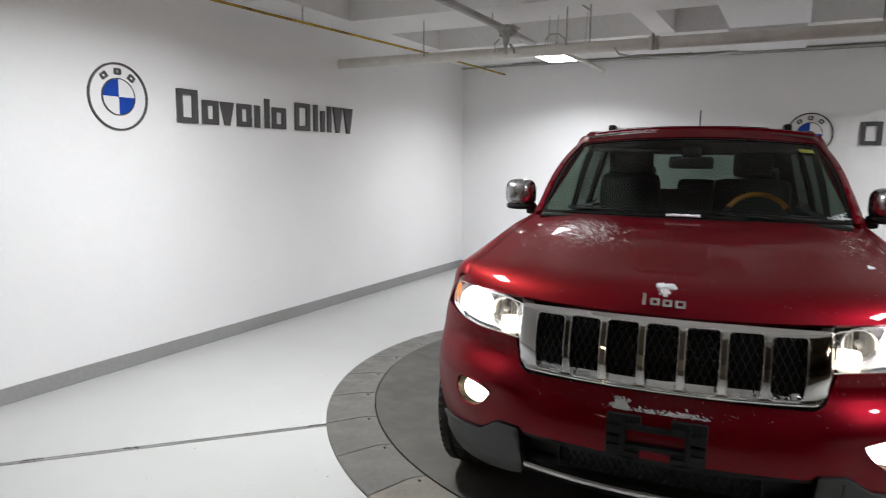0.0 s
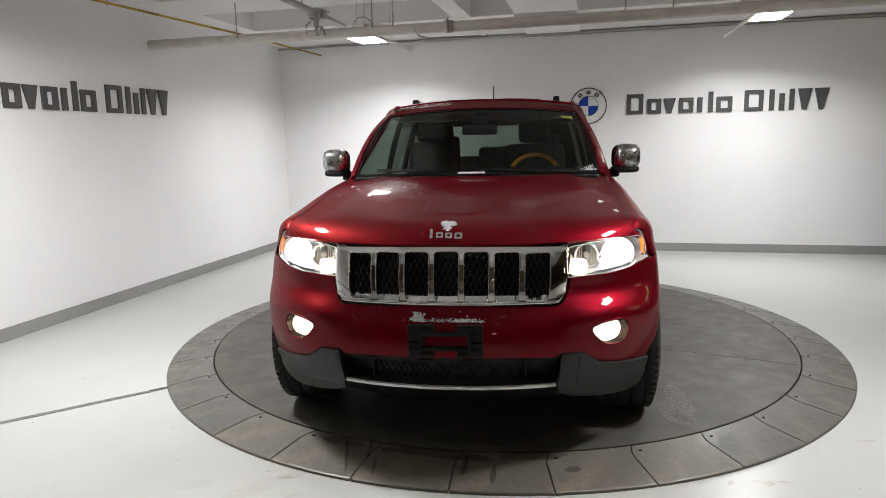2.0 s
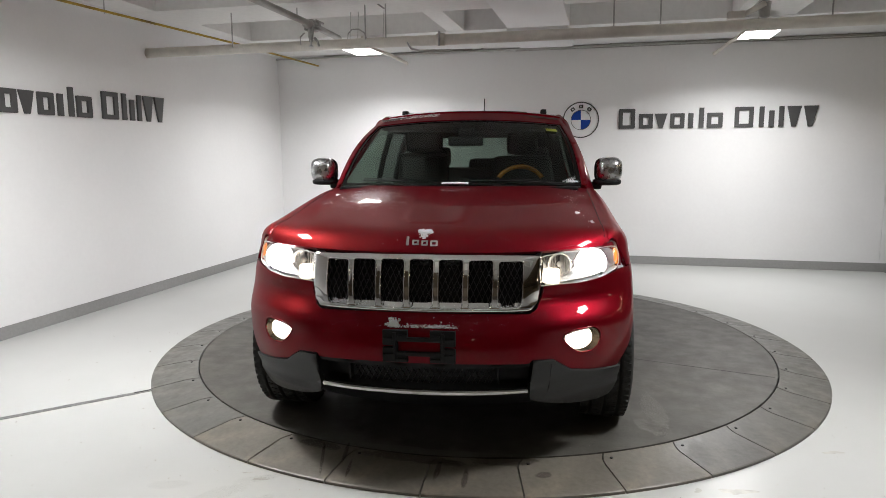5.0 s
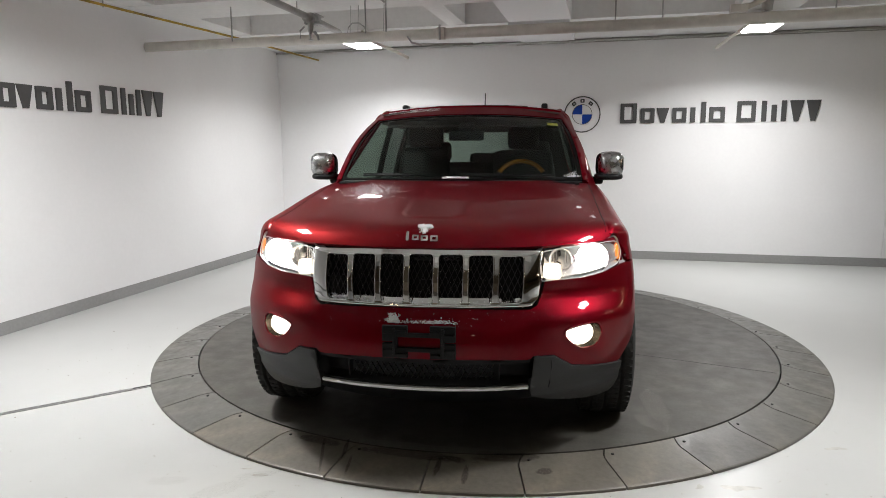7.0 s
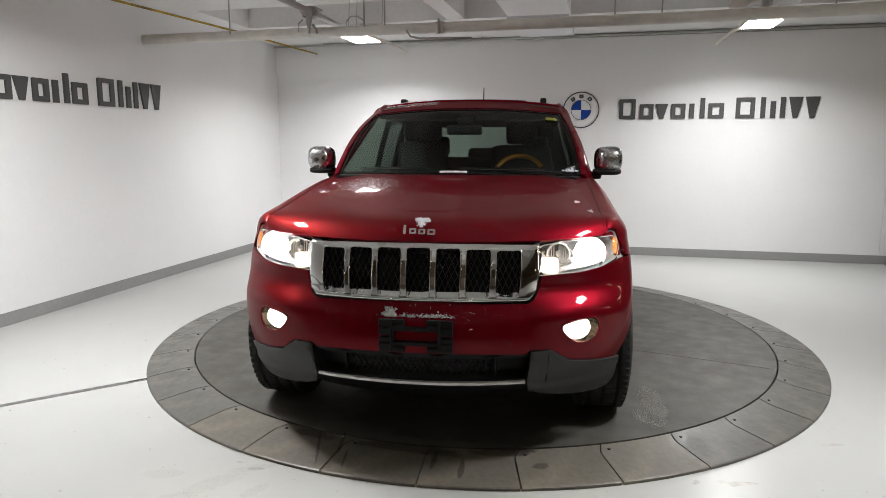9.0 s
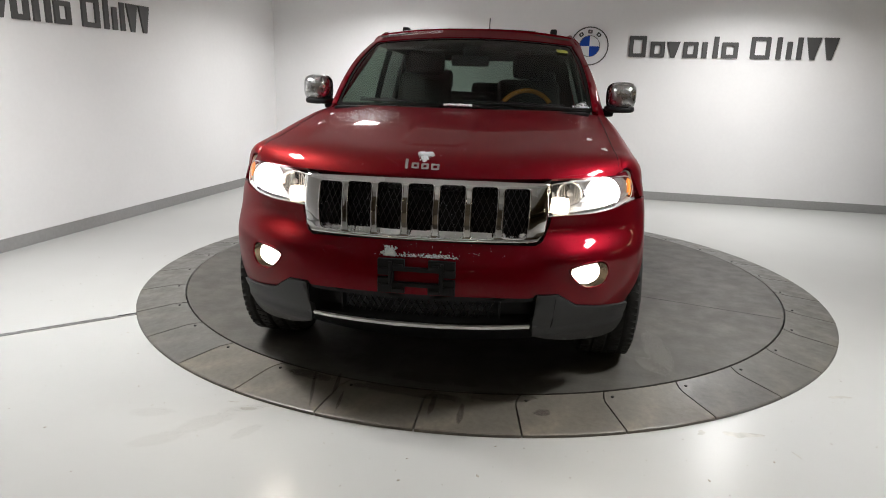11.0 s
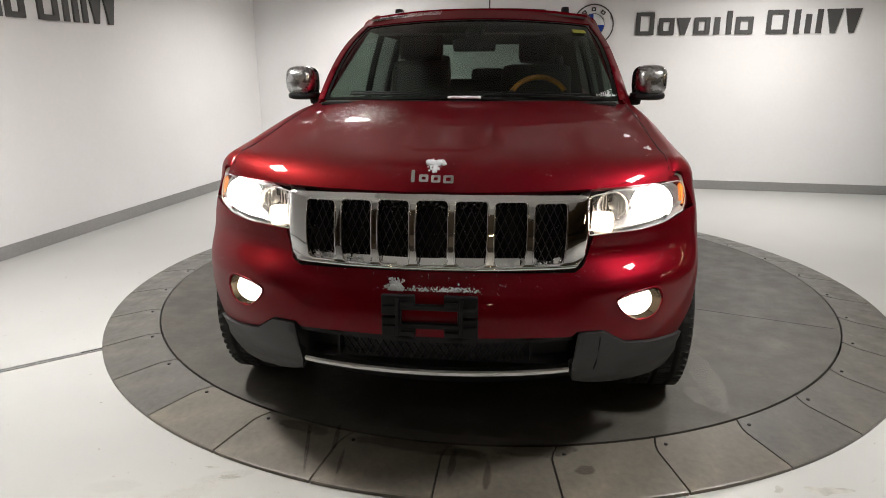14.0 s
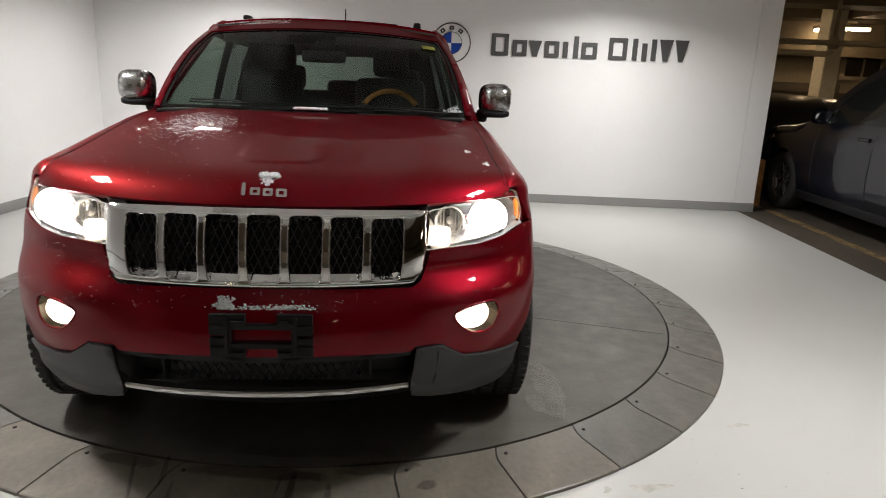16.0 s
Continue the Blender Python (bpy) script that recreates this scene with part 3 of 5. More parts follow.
def front(u, z, off=0.0):
    """The nose and flanks: u runs from the middle round the corner, z is the height; off pushes it out."""
    s, a = (1 if u >= 0 else -1), abs(u)
    w, y0 = WD(z), Y0(z)
    th = a / ARC
    if th < math.pi / 2:
        sn, cs = math.sin(th), math.cos(th)
        x = w * sn
        side = smooth(x, 0.42, 0.62)
        swell = -0.040 * math.exp(-(((z - 0.675) / 0.048) ** 2)) + 0.033 * math.exp(-(((z - 0.775) / 0.042) ** 2))
        y = y0 + DEEP * (1 - cs) + swell * side * cs
        nx, ny = sn / w, -cs / DEEP
        n = math.hypot(nx, ny)
        return (s * (x + off * nx / n), y + off * ny / n, z)
    return (s * (w + off), y0 + DEEP + a - ARC * math.pi / 2, z)


def fu(x, z):
    """The run u of the nose at a given x and height."""
    s = 1 if x >= 0 else -1
    return s * ARC * math.asin(min(abs(x) / WD(z), 1.0))


def uy(y, z):
    """The run u of the flank at a given y and height."""
    c = (y - Y0(z)) / DEEP
    return ARC * math.acos(1 - c) if c < 1 else ARC * math.pi / 2 + (y - Y0(z) - DEEP)


def fz(pairs):
    return [(fu(x, z), z) for x, z in pairs]


def arch(y_axle, r, a0, a1, n=14):
    """Points (y, z) on a wheel arch, angles in degrees from +y."""
    return [(y_axle + r * math.cos(radians(a0 + (a1 - a0) * k / n)), 0.40 + r * math.sin(radians(a0 + (a1 - a0) * k / n))) for k in range(n + 1)]


def sym(right):
    """A closed outline from its right half, which starts and ends on the middle line."""
    return right + [(-u, z) for u, z in reversed(right) if abs(u) > 1e-6]


# bumper
FOGP = rounded([(0.607, 0.630), (0.66, 0.650), (0.765, 0.656), (0.790, 0.605), (0.765, 0.545), (0.69, 0.537), (0.632, 0.585)], 0.03)
edge = fz([(0.0, 0.519), (0.25, 0.517), (0.455, 0.511), (0.472, 0.514), (0.483, 0.527), (0.575, 0.525), (0.60, 0.508), (0.652, 0.471), (0.74, 0.453), (0.878, 0.430), (0.900, 0.46)])
edge += [(uy(y, z), z) for y, z in arch(AX_F, 0.452, 163, 118, 8)]
edge += [(uy(0.645, 0.866), 0.866)]
edge += fz([(0.893, 0.880), (0.79, 0.853), (0.70, 0.841), (0.60, 0.837), (0.530, 0.834), (0.520, 0.79), (0.50, 0.74), (0.470, 0.722), (0.25, 0.728), (0.0, 0.731)])
fogh = fz(FOGP)
part("bumper", skin(sym(edge), [fogh, [(-u, z) for u, z in fogh]], front, 0.022, rim=0.012), RED, car)

# fog lamps
for sx in (1, -1):
    poly = [(sx * u, z) for u, z in fogh]
    mu, mz = sx * fu(0.705, 0.597), 0.597
    inner = [(mu + (u - mu) * 0.965, mz + (z - mz) * 0.965) for u, z in poly]
    cav = part("fog_lamp", skin(inner, [], lambda u, z: front(u, z, -0.048), 0.03, rim=-0.046), BOWL, car, "lit round fog lamp in a dark recess")
    cx, cy, cz = front(sx * fu(0.688, 0.603), 0.603, -0.024)
    b = lathe([(0.0, -0.016), (0.034, -0.014), (0.051, -0.002), (0.055, 0.014), (0.0, 0.014)], 28, "y")
    bmesh.ops.scale(b, vec=(1.26, 1, 1.04), verts=b.verts)
    bmesh.ops.translate(b, vec=(cx, cy + 0.012, cz), verts=b.verts)
    part("fog_lens", b, FOG, cav, "glowing warm white lens")
    glow = bpy.data.lights.new("fog_light", "SPOT")
    glow.energy, glow.color, glow.spot_size, glow.spot_blend, glow.shadow_soft_size = 7.5, (1.0, 0.92, 0.80), radians(150), 1.0, 0.05
    go = new("fog_light", glow)
    go.parent = cav
    go.matrix_basis = Matrix.Translation((cx, cy - 0.045, cz)) @ Matrix.Rotation(radians(-60), 4, "X")
    b = tube([front(u, z, 0.001) for u, z in poly + poly[:1]], 0.0035, 6, caps=False)
    part("fog_trim", b, RED, cav)

# cladding at the corners
def boxy(u, z):
    """The corner cladding drops straight down below the bumper, tucked in a little at its foot."""
    x, y, _ = front(u, max(z, 0.37), 0.012)
    return (x, y + 0.9 * max(0.0, 0.345 - z), z)


clad = [(fu(x, max(z, 0.37)), z) for x, z in ((0.483, 0.522), (0.572, 0.520), (0.597, 0.503), (0.649, 0.466), (0.74, 0.448), (0.885, 0.425), (0.883, 0.385), (0.873, 0.33), (0.858, 0.290),
                                              (0.835, 0.268), (0.78, 0.262), (0.70, 0.270), (0.60, 0.288), (0.53, 0.306), (0.475, 0.332), (0.470, 0.40))]
both("corner_cladding", skin(clad, [], boxy, 0.018, rim=0.03), CLAD, car, "matt dark grey plastic corner")
part("cladding_seam", tube([front(fu(x, z), z, 0.0125) for x, z in ((0.560, 0.505), (0.558, 0.46), (0.552, 0.40), (0.545, 0.36), (0.535, 0.345))], 0.0025, 6), BLACK, car)
# lower intake, chrome strip and chin
b = skin(fz([(-0.50, 0.40), (0.50, 0.40), (0.50, 0.532), (0.25, 0.54), (-0.25, 0.54), (-0.50, 0.532)]), [], lambda u, z: front(u, z, -0.10), 0.05, rim=0.0)
intake = part("lower_intake", b, BLACK, car)
b = skin(fz([(-0.475, 0.494), (0.475, 0.494), (0.475, 0.512), (0.0, 0.517), (-0.475, 0.512)]), [], lambda u, z: front(u, z, -0.010), 0.04, rim=0.04)
part("intake_lip", b, BLACK, intake)
b = skin(sym(fz([(0.0, 0.370), (0.46, 0.371), (0.462, 0.384), (0.0, 0.385)])), [], lambda u, z: front(u, z, 0.012), 0.02, rim=0.010)
part("bumper_strip", b, STRIP, car, "bright silver strip across the lower bumper")
b = skin(sym(fz([(0.0, 0.235), (0.62, 0.245), (0.62, 0.36), (0.0, 0.36)])), [], lambda u, z: front(u, z, -0.03 - 0.6 * (0.36 - z)), 0.05, rim=0.02)
part("chin", b, BLACK, car)
for x in (-0.335, 0.335):
    b = bmesh.new()
    box(b, x - 0.004, x + 0.004, Y0(0.45) + 0.075, Y0(0.45) + 0.13, 0.405, 0.505)
    part("intake_post", b, BLACK, intake, smooth=False)


def lattice(x0, x1, z0, z1, pitch, off, w=0.0022, slope=1.7):
    """Crossing slanted wires that fill a rectangle of the nose."""
    b = bmesh.new()
    for sgn in (1, -1):
        c = -(z1 - z0) / slope
        while c < (x1 - x0) + (z1 - z0) / slope:
            pts = []
            for k in range(9):
                z = z0 + (z1 - z0) * k / 8
                dx = (z - z0) / slope
                x = x0 + c + dx if sgn > 0 else x1 - c - dx
                if x0 <= x <= x1:
                    pts.append((x, z))
            if len(pts) > 1:
                ring = []
                for x, z in pts:
                    p = Vector(front(fu(x, z), z, off))
                    ring.append([b.verts.new(p + Vector((dx, dy, 0))) for dx, dy in ((-w, 0.004), (0, -0.003), (w, 0.004))])
                for r0, r1 in zip(ring, ring[1:]):
                    for i in range(3):
                        b.faces.new((r0[i], r0[(i + 1) % 3], r1[(i + 1) % 3], r1[i]))
            c += pitch
    bmesh.ops.recalc_face_normals(b, faces=b.faces)
    return b


part("intake_mesh", lattice(-0.33, 0.33, 0.405, 0.505, 0.028, -0.055), MESHD, intake)

# grille: chrome frame with seven slots, dark mesh behind
grille = [(0.0, 0.733), (0.25, 0.730), (0.405, 0.725), (0.445, 0.729), (0.474, 0.742), (0.495, 0.765), (0.506, 0.797), (0.513, 0.840), (0.523, 0.950), (0.515, 0.966), (0.48, 0.971), (0.25, 0.977), (0.0, 0.979)]
slots = []
PITCH = 0.1262
for k in range(-3, 4):
    c, lift = PITCH * k, 0.004 * (abs(k) == 3)
    zt = 0.963 - 0.0012 * k * k
    slots.append(fz(rounded([(c - 0.0495, 0.750 + 0.5 * lift), (c + 0.0495, 0.750 + 0.5 * lift), (c + 0.0525, 0.80), (c + 0.0525, zt), (c - 0.0525, zt), (c - 0.0525, 0.80)], 0.018)))


def grille_face(u, z, more=0.0):
    """The frame stands proud, leans back towards its rim and rolls under at its foot."""
    x = abs(front(u, z)[0])
    edge = min(0.05, max(0.0, 0.515 - x), max(0.0, z - 0.724), max(0.0, 0.979 - z))
    foot = 0.024 * (max(0.0, 0.862 - z) / 0.125) ** 2
    lip = 0.008 * math.exp(-(((z - 0.738) / 0.007) ** 2))
    cheek = 0.006 * max(0.0, (x - 0.452) / 0.07) ** 2
    return front(u, z, 0.014 + 0.014 * smooth(edge, 0.0, 0.020) - foot + lip * smooth(edge, 0.0, 0.008) - cheek + more)


gr = part("grille", skin(sym(fz(grille)), slots, grille_face, 0.006, rim=0.045), CHROME, car, "chrome grille frame with seven upright slots")
b = skin(sym(fz([(0.0, 0.74), (0.50, 0.74), (0.51, 0.965), (0.0, 0.97)])), [], lambda u, z: front(u, z, -0.085), 0.06, rim=0.0)
part("backing", b, BLACK, gr)
for s in slots:
    ring = [grille_face(u, z, -0.0002) for u, z in dense(s, 0.008)]
    part("slot_bead", tube(ring + ring[:2], 0.0034, 10, caps=False), CHROME, gr)
for k in range(-3, 4):
    part("mesh_insert", lattice(PITCH * k - 0.058, PITCH * k + 0.058, 0.746, 0.968, 0.027, -0.030, w=0.0015, slope=2.1), MESHM, gr)


def glassy(ob):
    ob.visible_shadow = False
    return ob


# headlamps
def yl(x):
    return front(fu(x, 0.915), 0.915)[1]


lensfoot = curve([(0.523, 0.836), (0.62, 0.838), (0.70, 0.842), (0.79, 0.855), (0.88, 0.884), (0.90, 0.895)])
HLP = rounded([(0.518, 0.962), (0.62, 0.974), (0.74, 0.981), (0.852, 0.983), (0.878, 0.968), (0.886, 0.925), (0.874, 0.884), (0.79, 0.855), (0.70, 0.842), (0.504, 0.836)], 0.02)
for sx in (1, -1):
    poly = [(sx * u, z) for u, z in fz(HLP)]
    hl = part("headlamp", skin(poly, [], lambda u, z: front(u, z, -0.085), 0.03, rim=-0.08), HOUSE, car, "headlamp with clear lens, low beam and signal lit")
    glassy(part("lens", skin(poly, [], lambda u, z: front(u, z, -0.002), 0.02, rim=0.0), HAZY, hl))
    part("lens_trim", tube([front(u, z, -0.003) for u, z in poly + poly[:1]], 0.0022, 6, caps=False), HOUSE, hl)
    for x, z, r, m, o, nm in ((0.765, 0.915, 0.046, LOWBEAM, -0.035, "low_beam"), (0.618, 0.918, 0.050, REFL, -0.040, "high_beam"), (0.570, 0.874, 0.030, SIGNAL, -0.022, "turn_signal")):
        px, py, pz = front(sx * fu(x, z), z, o)
        if nm == "high_beam":
            b = lathe([(0.010, 0.035), (0.018, 0.03), (0.04, 0.016), (r, -0.012), (r + 0.004, -0.012), (r + 0.004, 0.02)], 28, "y")
            bulb = lathe([(0.0, -0.012), (0.010, -0.010), (0.013, 0.0), (0.012, 0.03), (0.0, 0.032)], 14, "y")
            bmesh.ops.translate(bulb, vec=(px, py, pz), verts=bulb.verts)
            part("bulb_shield", bulb, SATIN, hl)
            fins = bmesh.new()
            for q in range(-4, 5):   # upright flutes in the bowl
                h = math.sqrt(max(0.0, (r - 0.004) ** 2 - (q * 0.0105) ** 2))
                if abs(q) > 1:
                    box(fins, q * 0.0105 - 0.0012, q * 0.0105 + 0.0012, 0.004, 0.012, -h, h)
            bmesh.ops.translate(fins, vec=(px, py + 0.004, pz), verts=fins.verts)
            part("flutes", fins, SATIN, hl, smooth=False)["kind"] = "stuff"
        elif nm == "turn_signal":
            b = boxes((-0.040, 0.038, -0.024, 0.024, -0.036, 0.036), bevel=0.022)
        else:
            b = lathe([(0.0, -0.004), (r * 0.6, -0.010), (r, -0.022), (r + 0.004, -0.018), (r, 0.01), (0.0, 0.012)], 32, "y")
            bowl = lathe([(0.058, 0.02), (0.064, 0.004), (0.070, -0.012), (0.074, -0.014), (0.075, 0.02)], 40, "y")
            bmesh.ops.translate(bowl, vec=(px, py, pz), verts=bowl.verts)
            part("reflector_bowl", bowl, REFL, hl)
        bmesh.ops.translate(b, vec=(px, py, pz), verts=b.verts)
        lamp = part(nm, b, m, hl)
    b = skin([(sx * u, z) for u, z in fz([(0.864, 0.972), (0.876, 0.958), (0.881, 0.925), (0.876, 0.900), (0.868, 0.905), (0.868, 0.94)])], [], lambda u, z: front(u, z, -0.006), 0.01, rim=0.01)
    part("side_marker", b, AMBER, hl, "amber side marker")
    b = bmesh.new()   # sloping reflector at the foot of the lamp
    rows = [[b.verts.new(front(sx * fu(0.535 + 0.0345 * i, 0.87), lensfoot(0.535 + 0.0345 * i) + 0.003 + 0.011 * j, -0.006 - 0.025 * j)) for i in range(11)] for j in range(4)]
    for r0, r1 in zip(rows, rows[1:]):
        for i in range(10):
            b.faces.new((r0[i], r0[i + 1], r1[i + 1], r1[i]))
    part("lower_reflector", b, SATIN, hl)
    beam = bpy.data.lights.new("low_beam_light", "SPOT")
    beam.energy, beam.color, beam.spot_size, beam.spot_blend, beam.shadow_soft_size = 520.0, (1.0, 0.95, 0.86), radians(60), 1.0, 0.05
    bl = new("low_beam_light", beam)
    bl.parent = hl
    bl.matrix_basis = Matrix.Translation((sx * 0.72, -0.02 + yl(0.72), 0.915)) @ Matrix.Rotation(radians(-88), 4, "X")
    b = tube([front(sx * fu(x, 0.905), 0.905, -0.06) for x in (0.66, 0.68, 0.70)], 0.03, 12)
    part("bezel", b, REFL, hl)


both("lamp_surround", skin(fz([(0.80, 0.976), (0.845, 0.978), (0.876, 0.957), (0.888, 0.925), (0.880, 0.888), (0.904, 0.888), (0.906, 0.925), (0.902, 0.985), (0.86, 1.0), (0.80, 0.992)]), [], lambda u, z: front(u, z, -0.012), 0.02, rim=0.01), RED, car)


# ---- bonnet ----
def yedge(x):
    return 0.086 + DEEP * (1 - math.sqrt(max(0.0, 1 - (x / 0.945) ** 2)))


def bonnet(x, d):
    """The bonnet: x across, d back from its front edge."""
    a = abs(x)
    z = 0.982 + 0.010 * (a / 0.85) ** 2 + 0.082 * (1 - math.exp(-d / 0.065)) + 0.128 * d - 0.012 * smooth(d, 0.9, 1.3)
    half = 0.140 + 0.02 * smooth(d, 0.3, 1.0) - 0.04 * (1 - smooth(d, 0.24, 0.32))
    z += 0.0036 * (1 - smooth(a, half - 0.010, half + 0.024)) * (1 - 0.7 * smooth(d, 0.7, 1.15)) * smooth(d, 0.235, 0.262)
    z -= 0.032 * (d - 0.85) ** 2 * smooth(d, 0.0, 0.5)
    z -= 0.028 * smooth(a, 0.50, 0.95) * smooth(d, 0.02, 0.25)
    return (x, yedge(x) + d, z)


def cowl_d(x):
    return 1.355 + 0.16 * (x / 0.8) ** 2 - yedge(x)


right = [(0.0, 0.0), (0.53, 0.0), (0.80, 0.0), (0.835, 0.012), (0.822, 0.05), (0.812, 0.15), (0.806, 0.4), (0.806, 0.7), (0.806, cowl_d(0.806))]
right += [(x, cowl_d(x)) for x in (0.7, 0.55, 0.4, 0.2, 0.0)]
part("bonnet", skin(sym(right), [], bonnet, 0.012, rim=0.022, centre=(0, 1, -3)), RED, car)

both("bonnet_gap", tube([bonnet(0.8085, 0.03 + k * 0.0485) for k in range(23)], 0.0024, 6), BLACK, car)

# wings
ZB = curve([(0.36, 0.995), (0.45, 0.975), (0.60, 0.945), (0.80, 0.935), (1.2, 0.95), (1.62, 0.98)])
SEAM = 0.811
ROLL = 0.20


def outx(y, z):
    c = (y - Y0(z)) / DEEP
    return WD(z) * (math.sin(math.acos(max(1 - c, -1))) if c < 1 else 1.0)


def wing(y, v):
    zb = ZB(y)
    xs = SEAM + 0.012 * (1 - smooth(y, 0.38, 0.5))
    za = bonnet(xs, max(y - yedge(xs), 0.0))[2]
    if v < ROLL:
        f = v / ROLL * math.pi / 2
        xo = max(outx(y, zb), xs + 0.004)
        return (xs + (xo - xs) * math.sin(f) ** 0.92, y, zb + (za - zb) * math.cos(f) ** 0.92)
    z = zb - (v - ROLL)
    return (outx(y, z), y, z)


def wv(y, z):
    return (y, ROLL + ZB(y) - z)


low = [wv(0.452, 0.886), wv(0.60, 0.874), wv(0.648, 0.870)] + [wv(y, z) for y, z in arch(AX_F, 0.452, 115, 4, 14)] + [wv(1.41, 0.36), wv(1.60, 0.36), wv(1.60, 0.9), (1.60, 0.02), (1.52, 0.0)]
wingp = [(0.388, 0.0)] + [(0.390, 0.08), (0.425, 0.15)] + low
both("wing", skin(wingp, [], wing, 0.022, rim=0.02), RED, car)


# ---- cabin ----
def screen(s, t):
    """The windscreen: s across from -1 to 1, t up from 0 to 1."""
    w = 0.795 - 0.140 * t + 0.022 * math.sin(math.pi * t)
    x = s * w
    yb, zb = 1.375 + 0.16 * s * s, 1.222 - 0.012 * s * s
    yt, zt = 2.165 + 0.10 * s * s, 1.693 - 0.040 * s * s
    bow = 0.035 * math.sin(math.pi * t)
    return (x, yb + (yt - yb) * t - bow * 0.5, zb + (zt - zb) * t + bow)


ws = part("windscreen", skin([(-0.985, 0.0), (0.985, 0.0), (0.985, 0.97), (-0.985, 0.97)], [], screen, 0.07, rim=0.0), GLASS, car, "raked windscreen with dark band at the edges")
glassy(ws)
# black ceramic border of the screen
b = skin([(-1.0, -0.01), (1.0, -0.01), (0.985, 0.95), (-0.985, 0.95)], [rounded([(-0.955, 0.012), (0.955, 0.012), (0.945, 0.845), (-0.945, 0.845)], 0.04)],
         lambda s, t: tuple(a + c for a, c in zip(screen(s, t), (0, -0.003, 0.003))), 0.05, rim=0.004)
part("screen_border", b, FRIT, ws)
b = skin([(-1.02, 0.868), (1.02, 0.868), (1.04, 1.045), (-1.04, 1.045)], [], lambda s, t: tuple(a + c for a, c in zip(screen(s, t), (0, -0.006, 0.007))), 0.05, rim=0.008)
part("roof_front_edge", b, RED, car)
both("pillar_cover", skin([(0.984, -0.01), (1.025, -0.01), (1.03, 0.90), (0.978, 0.90)], [], lambda s, t: tuple(a + c for a, c in zip(screen(s, t), (0, -0.006, 0.007))), 0.03, rim=0.008), RED, car)
part("header_lining", boxes((-0.63, 0.63, 2.22, 2.34, 1.60, 1.655), bevel=0.01), INTER, car)
for x0, x1 in ((-0.60, -0.05), (0.05, 0.60)):
    b = boxes((x0, x1, -0.008, 0.008, -0.085, 0.0), bevel=0.006)
    bmesh.ops.rotate(b, cent=(0, 0, 0), matrix=Matrix.Rotation(radians(-55), 3, "X"), verts=b.verts)
    bmesh.ops.translate(b, vec=(0, 2.20, 1.615), verts=b.verts)
    part("sun_visor", b, INTER, car)
part("cowl_panel", join(boxes((-0.75, 0.75, 1.36, 1.50, 1.185, 1.205), bevel=0.008)), BLACK, car, smooth=False)


def patch(p00, p01, p10, p11, bow, n=14, m=6, centre=(0, 2.5, 1.2), rim=0.0):
    """A bowed four-cornered panel."""
    a, c, d, e = (np.array(p, float) for p in (p00, p01, p10, p11))

    def s(u, v):
        p = a * (1 - u) * (1 - v) + c * (1 - u) * v + d * u * (1 - v) + e * u * v
        return tuple(p + np.array(bow) * math.sin(math.pi * v) * math.sin(math.pi * min(max(u, 0.12), 0.88)))

    return skin([(0, 0), (1, 0), (1, 1), (0, 1)], [], s, 0.09, rim=rim, centre=centre)


both("a_pillar", patch((0.793, 1.535, 1.21), (0.905, 1.60, 1.085), (0.655, 2.262, 1.655), (0.735, 2.33, 1.625), (0.026, 0, 0.024), rim=0.02), RED, car)
both("door_window", patch((0.885, 1.66, 1.095), (0.740, 2.36, 1.610), (0.895, 2.92, 1.105), (0.750, 2.92, 1.635), (0.02, 0, 0)), SIDEGLASS, car)
both("rear_door_window", patch((0.895, 3.00, 1.105), (0.750, 3.00, 1.635), (0.890, 3.62, 1.125), (0.745, 3.62, 1.625), (0.02, 0, 0)), PRIVACY, car)
both("quarter_window", patch((0.888, 3.75, 1.135), (0.74, 3.75, 1.62), (0.85, 4.38, 1.17), (0.70, 4.20, 1.575), (0.02, 0, 0)), PRIVACY, car)
both("b_pillar", patch((0.895, 2.92, 1.105), (0.752, 2.92, 1.635), (0.897, 3.00, 1.105), (0.752, 3.00, 1.635), (0.02, 0, 0), rim=0.03), BLACK, car)
both("c_pillar", patch((0.892, 3.62, 1.125), (0.747, 3.62, 1.628), (0.890, 3.75, 1.135), (0.742, 3.75, 1.622), (0.02, 0, 0), rim=0.03), BLACK, car)
both("d_pillar", patch((0.85, 4.38, 1.17), (0.70, 4.20, 1.575), (0.78, 4.66, 1.17), (0.62, 4.42, 1.58), (0.02, 0, 0), rim=0.03), RED, car)
both("window_rail", patch((0.737, 2.33, 1.62), (0.690, 2.30, 1.668), (0.700, 4.22, 1.575), (0.65, 4.36, 1.61), (0.012, 0, 0.01), rim=0.02), RED, car)

TRIM = mat("pillar_trim", (0.03, 0.028, 0.026), 0.85, grain=0.1)
both("pillar_trim", patch((0.787, 1.56, 1.19), (0.880, 1.62, 1.06), (0.648, 2.262, 1.635), (0.718, 2.33, 1.605), (0.012, 0, 0.012)), TRIM, car)
both("pillar_trim", patch((0.868, 3.60, 1.11), (0.722, 3.60, 1.61), (0.866, 3.77, 1.12), (0.717, 3.77, 1.605), (0.02, 0, 0)), TRIM, car)
both("pillar_trim", patch((0.835, 4.33, 1.13), (0.665, 4.14, 1.57), (0.74, 4.64, 1.13), (0.56, 4.40, 1.57), (0.02, 0, 0)), TRIM, car)
both("rail_trim", patch((0.715, 2.33, 1.60), (0.58, 2.24, 1.655), (0.68, 4.22, 1.555), (0.58, 4.36, 1.655), (0.01, 0, 0.01)), TRIM, car)

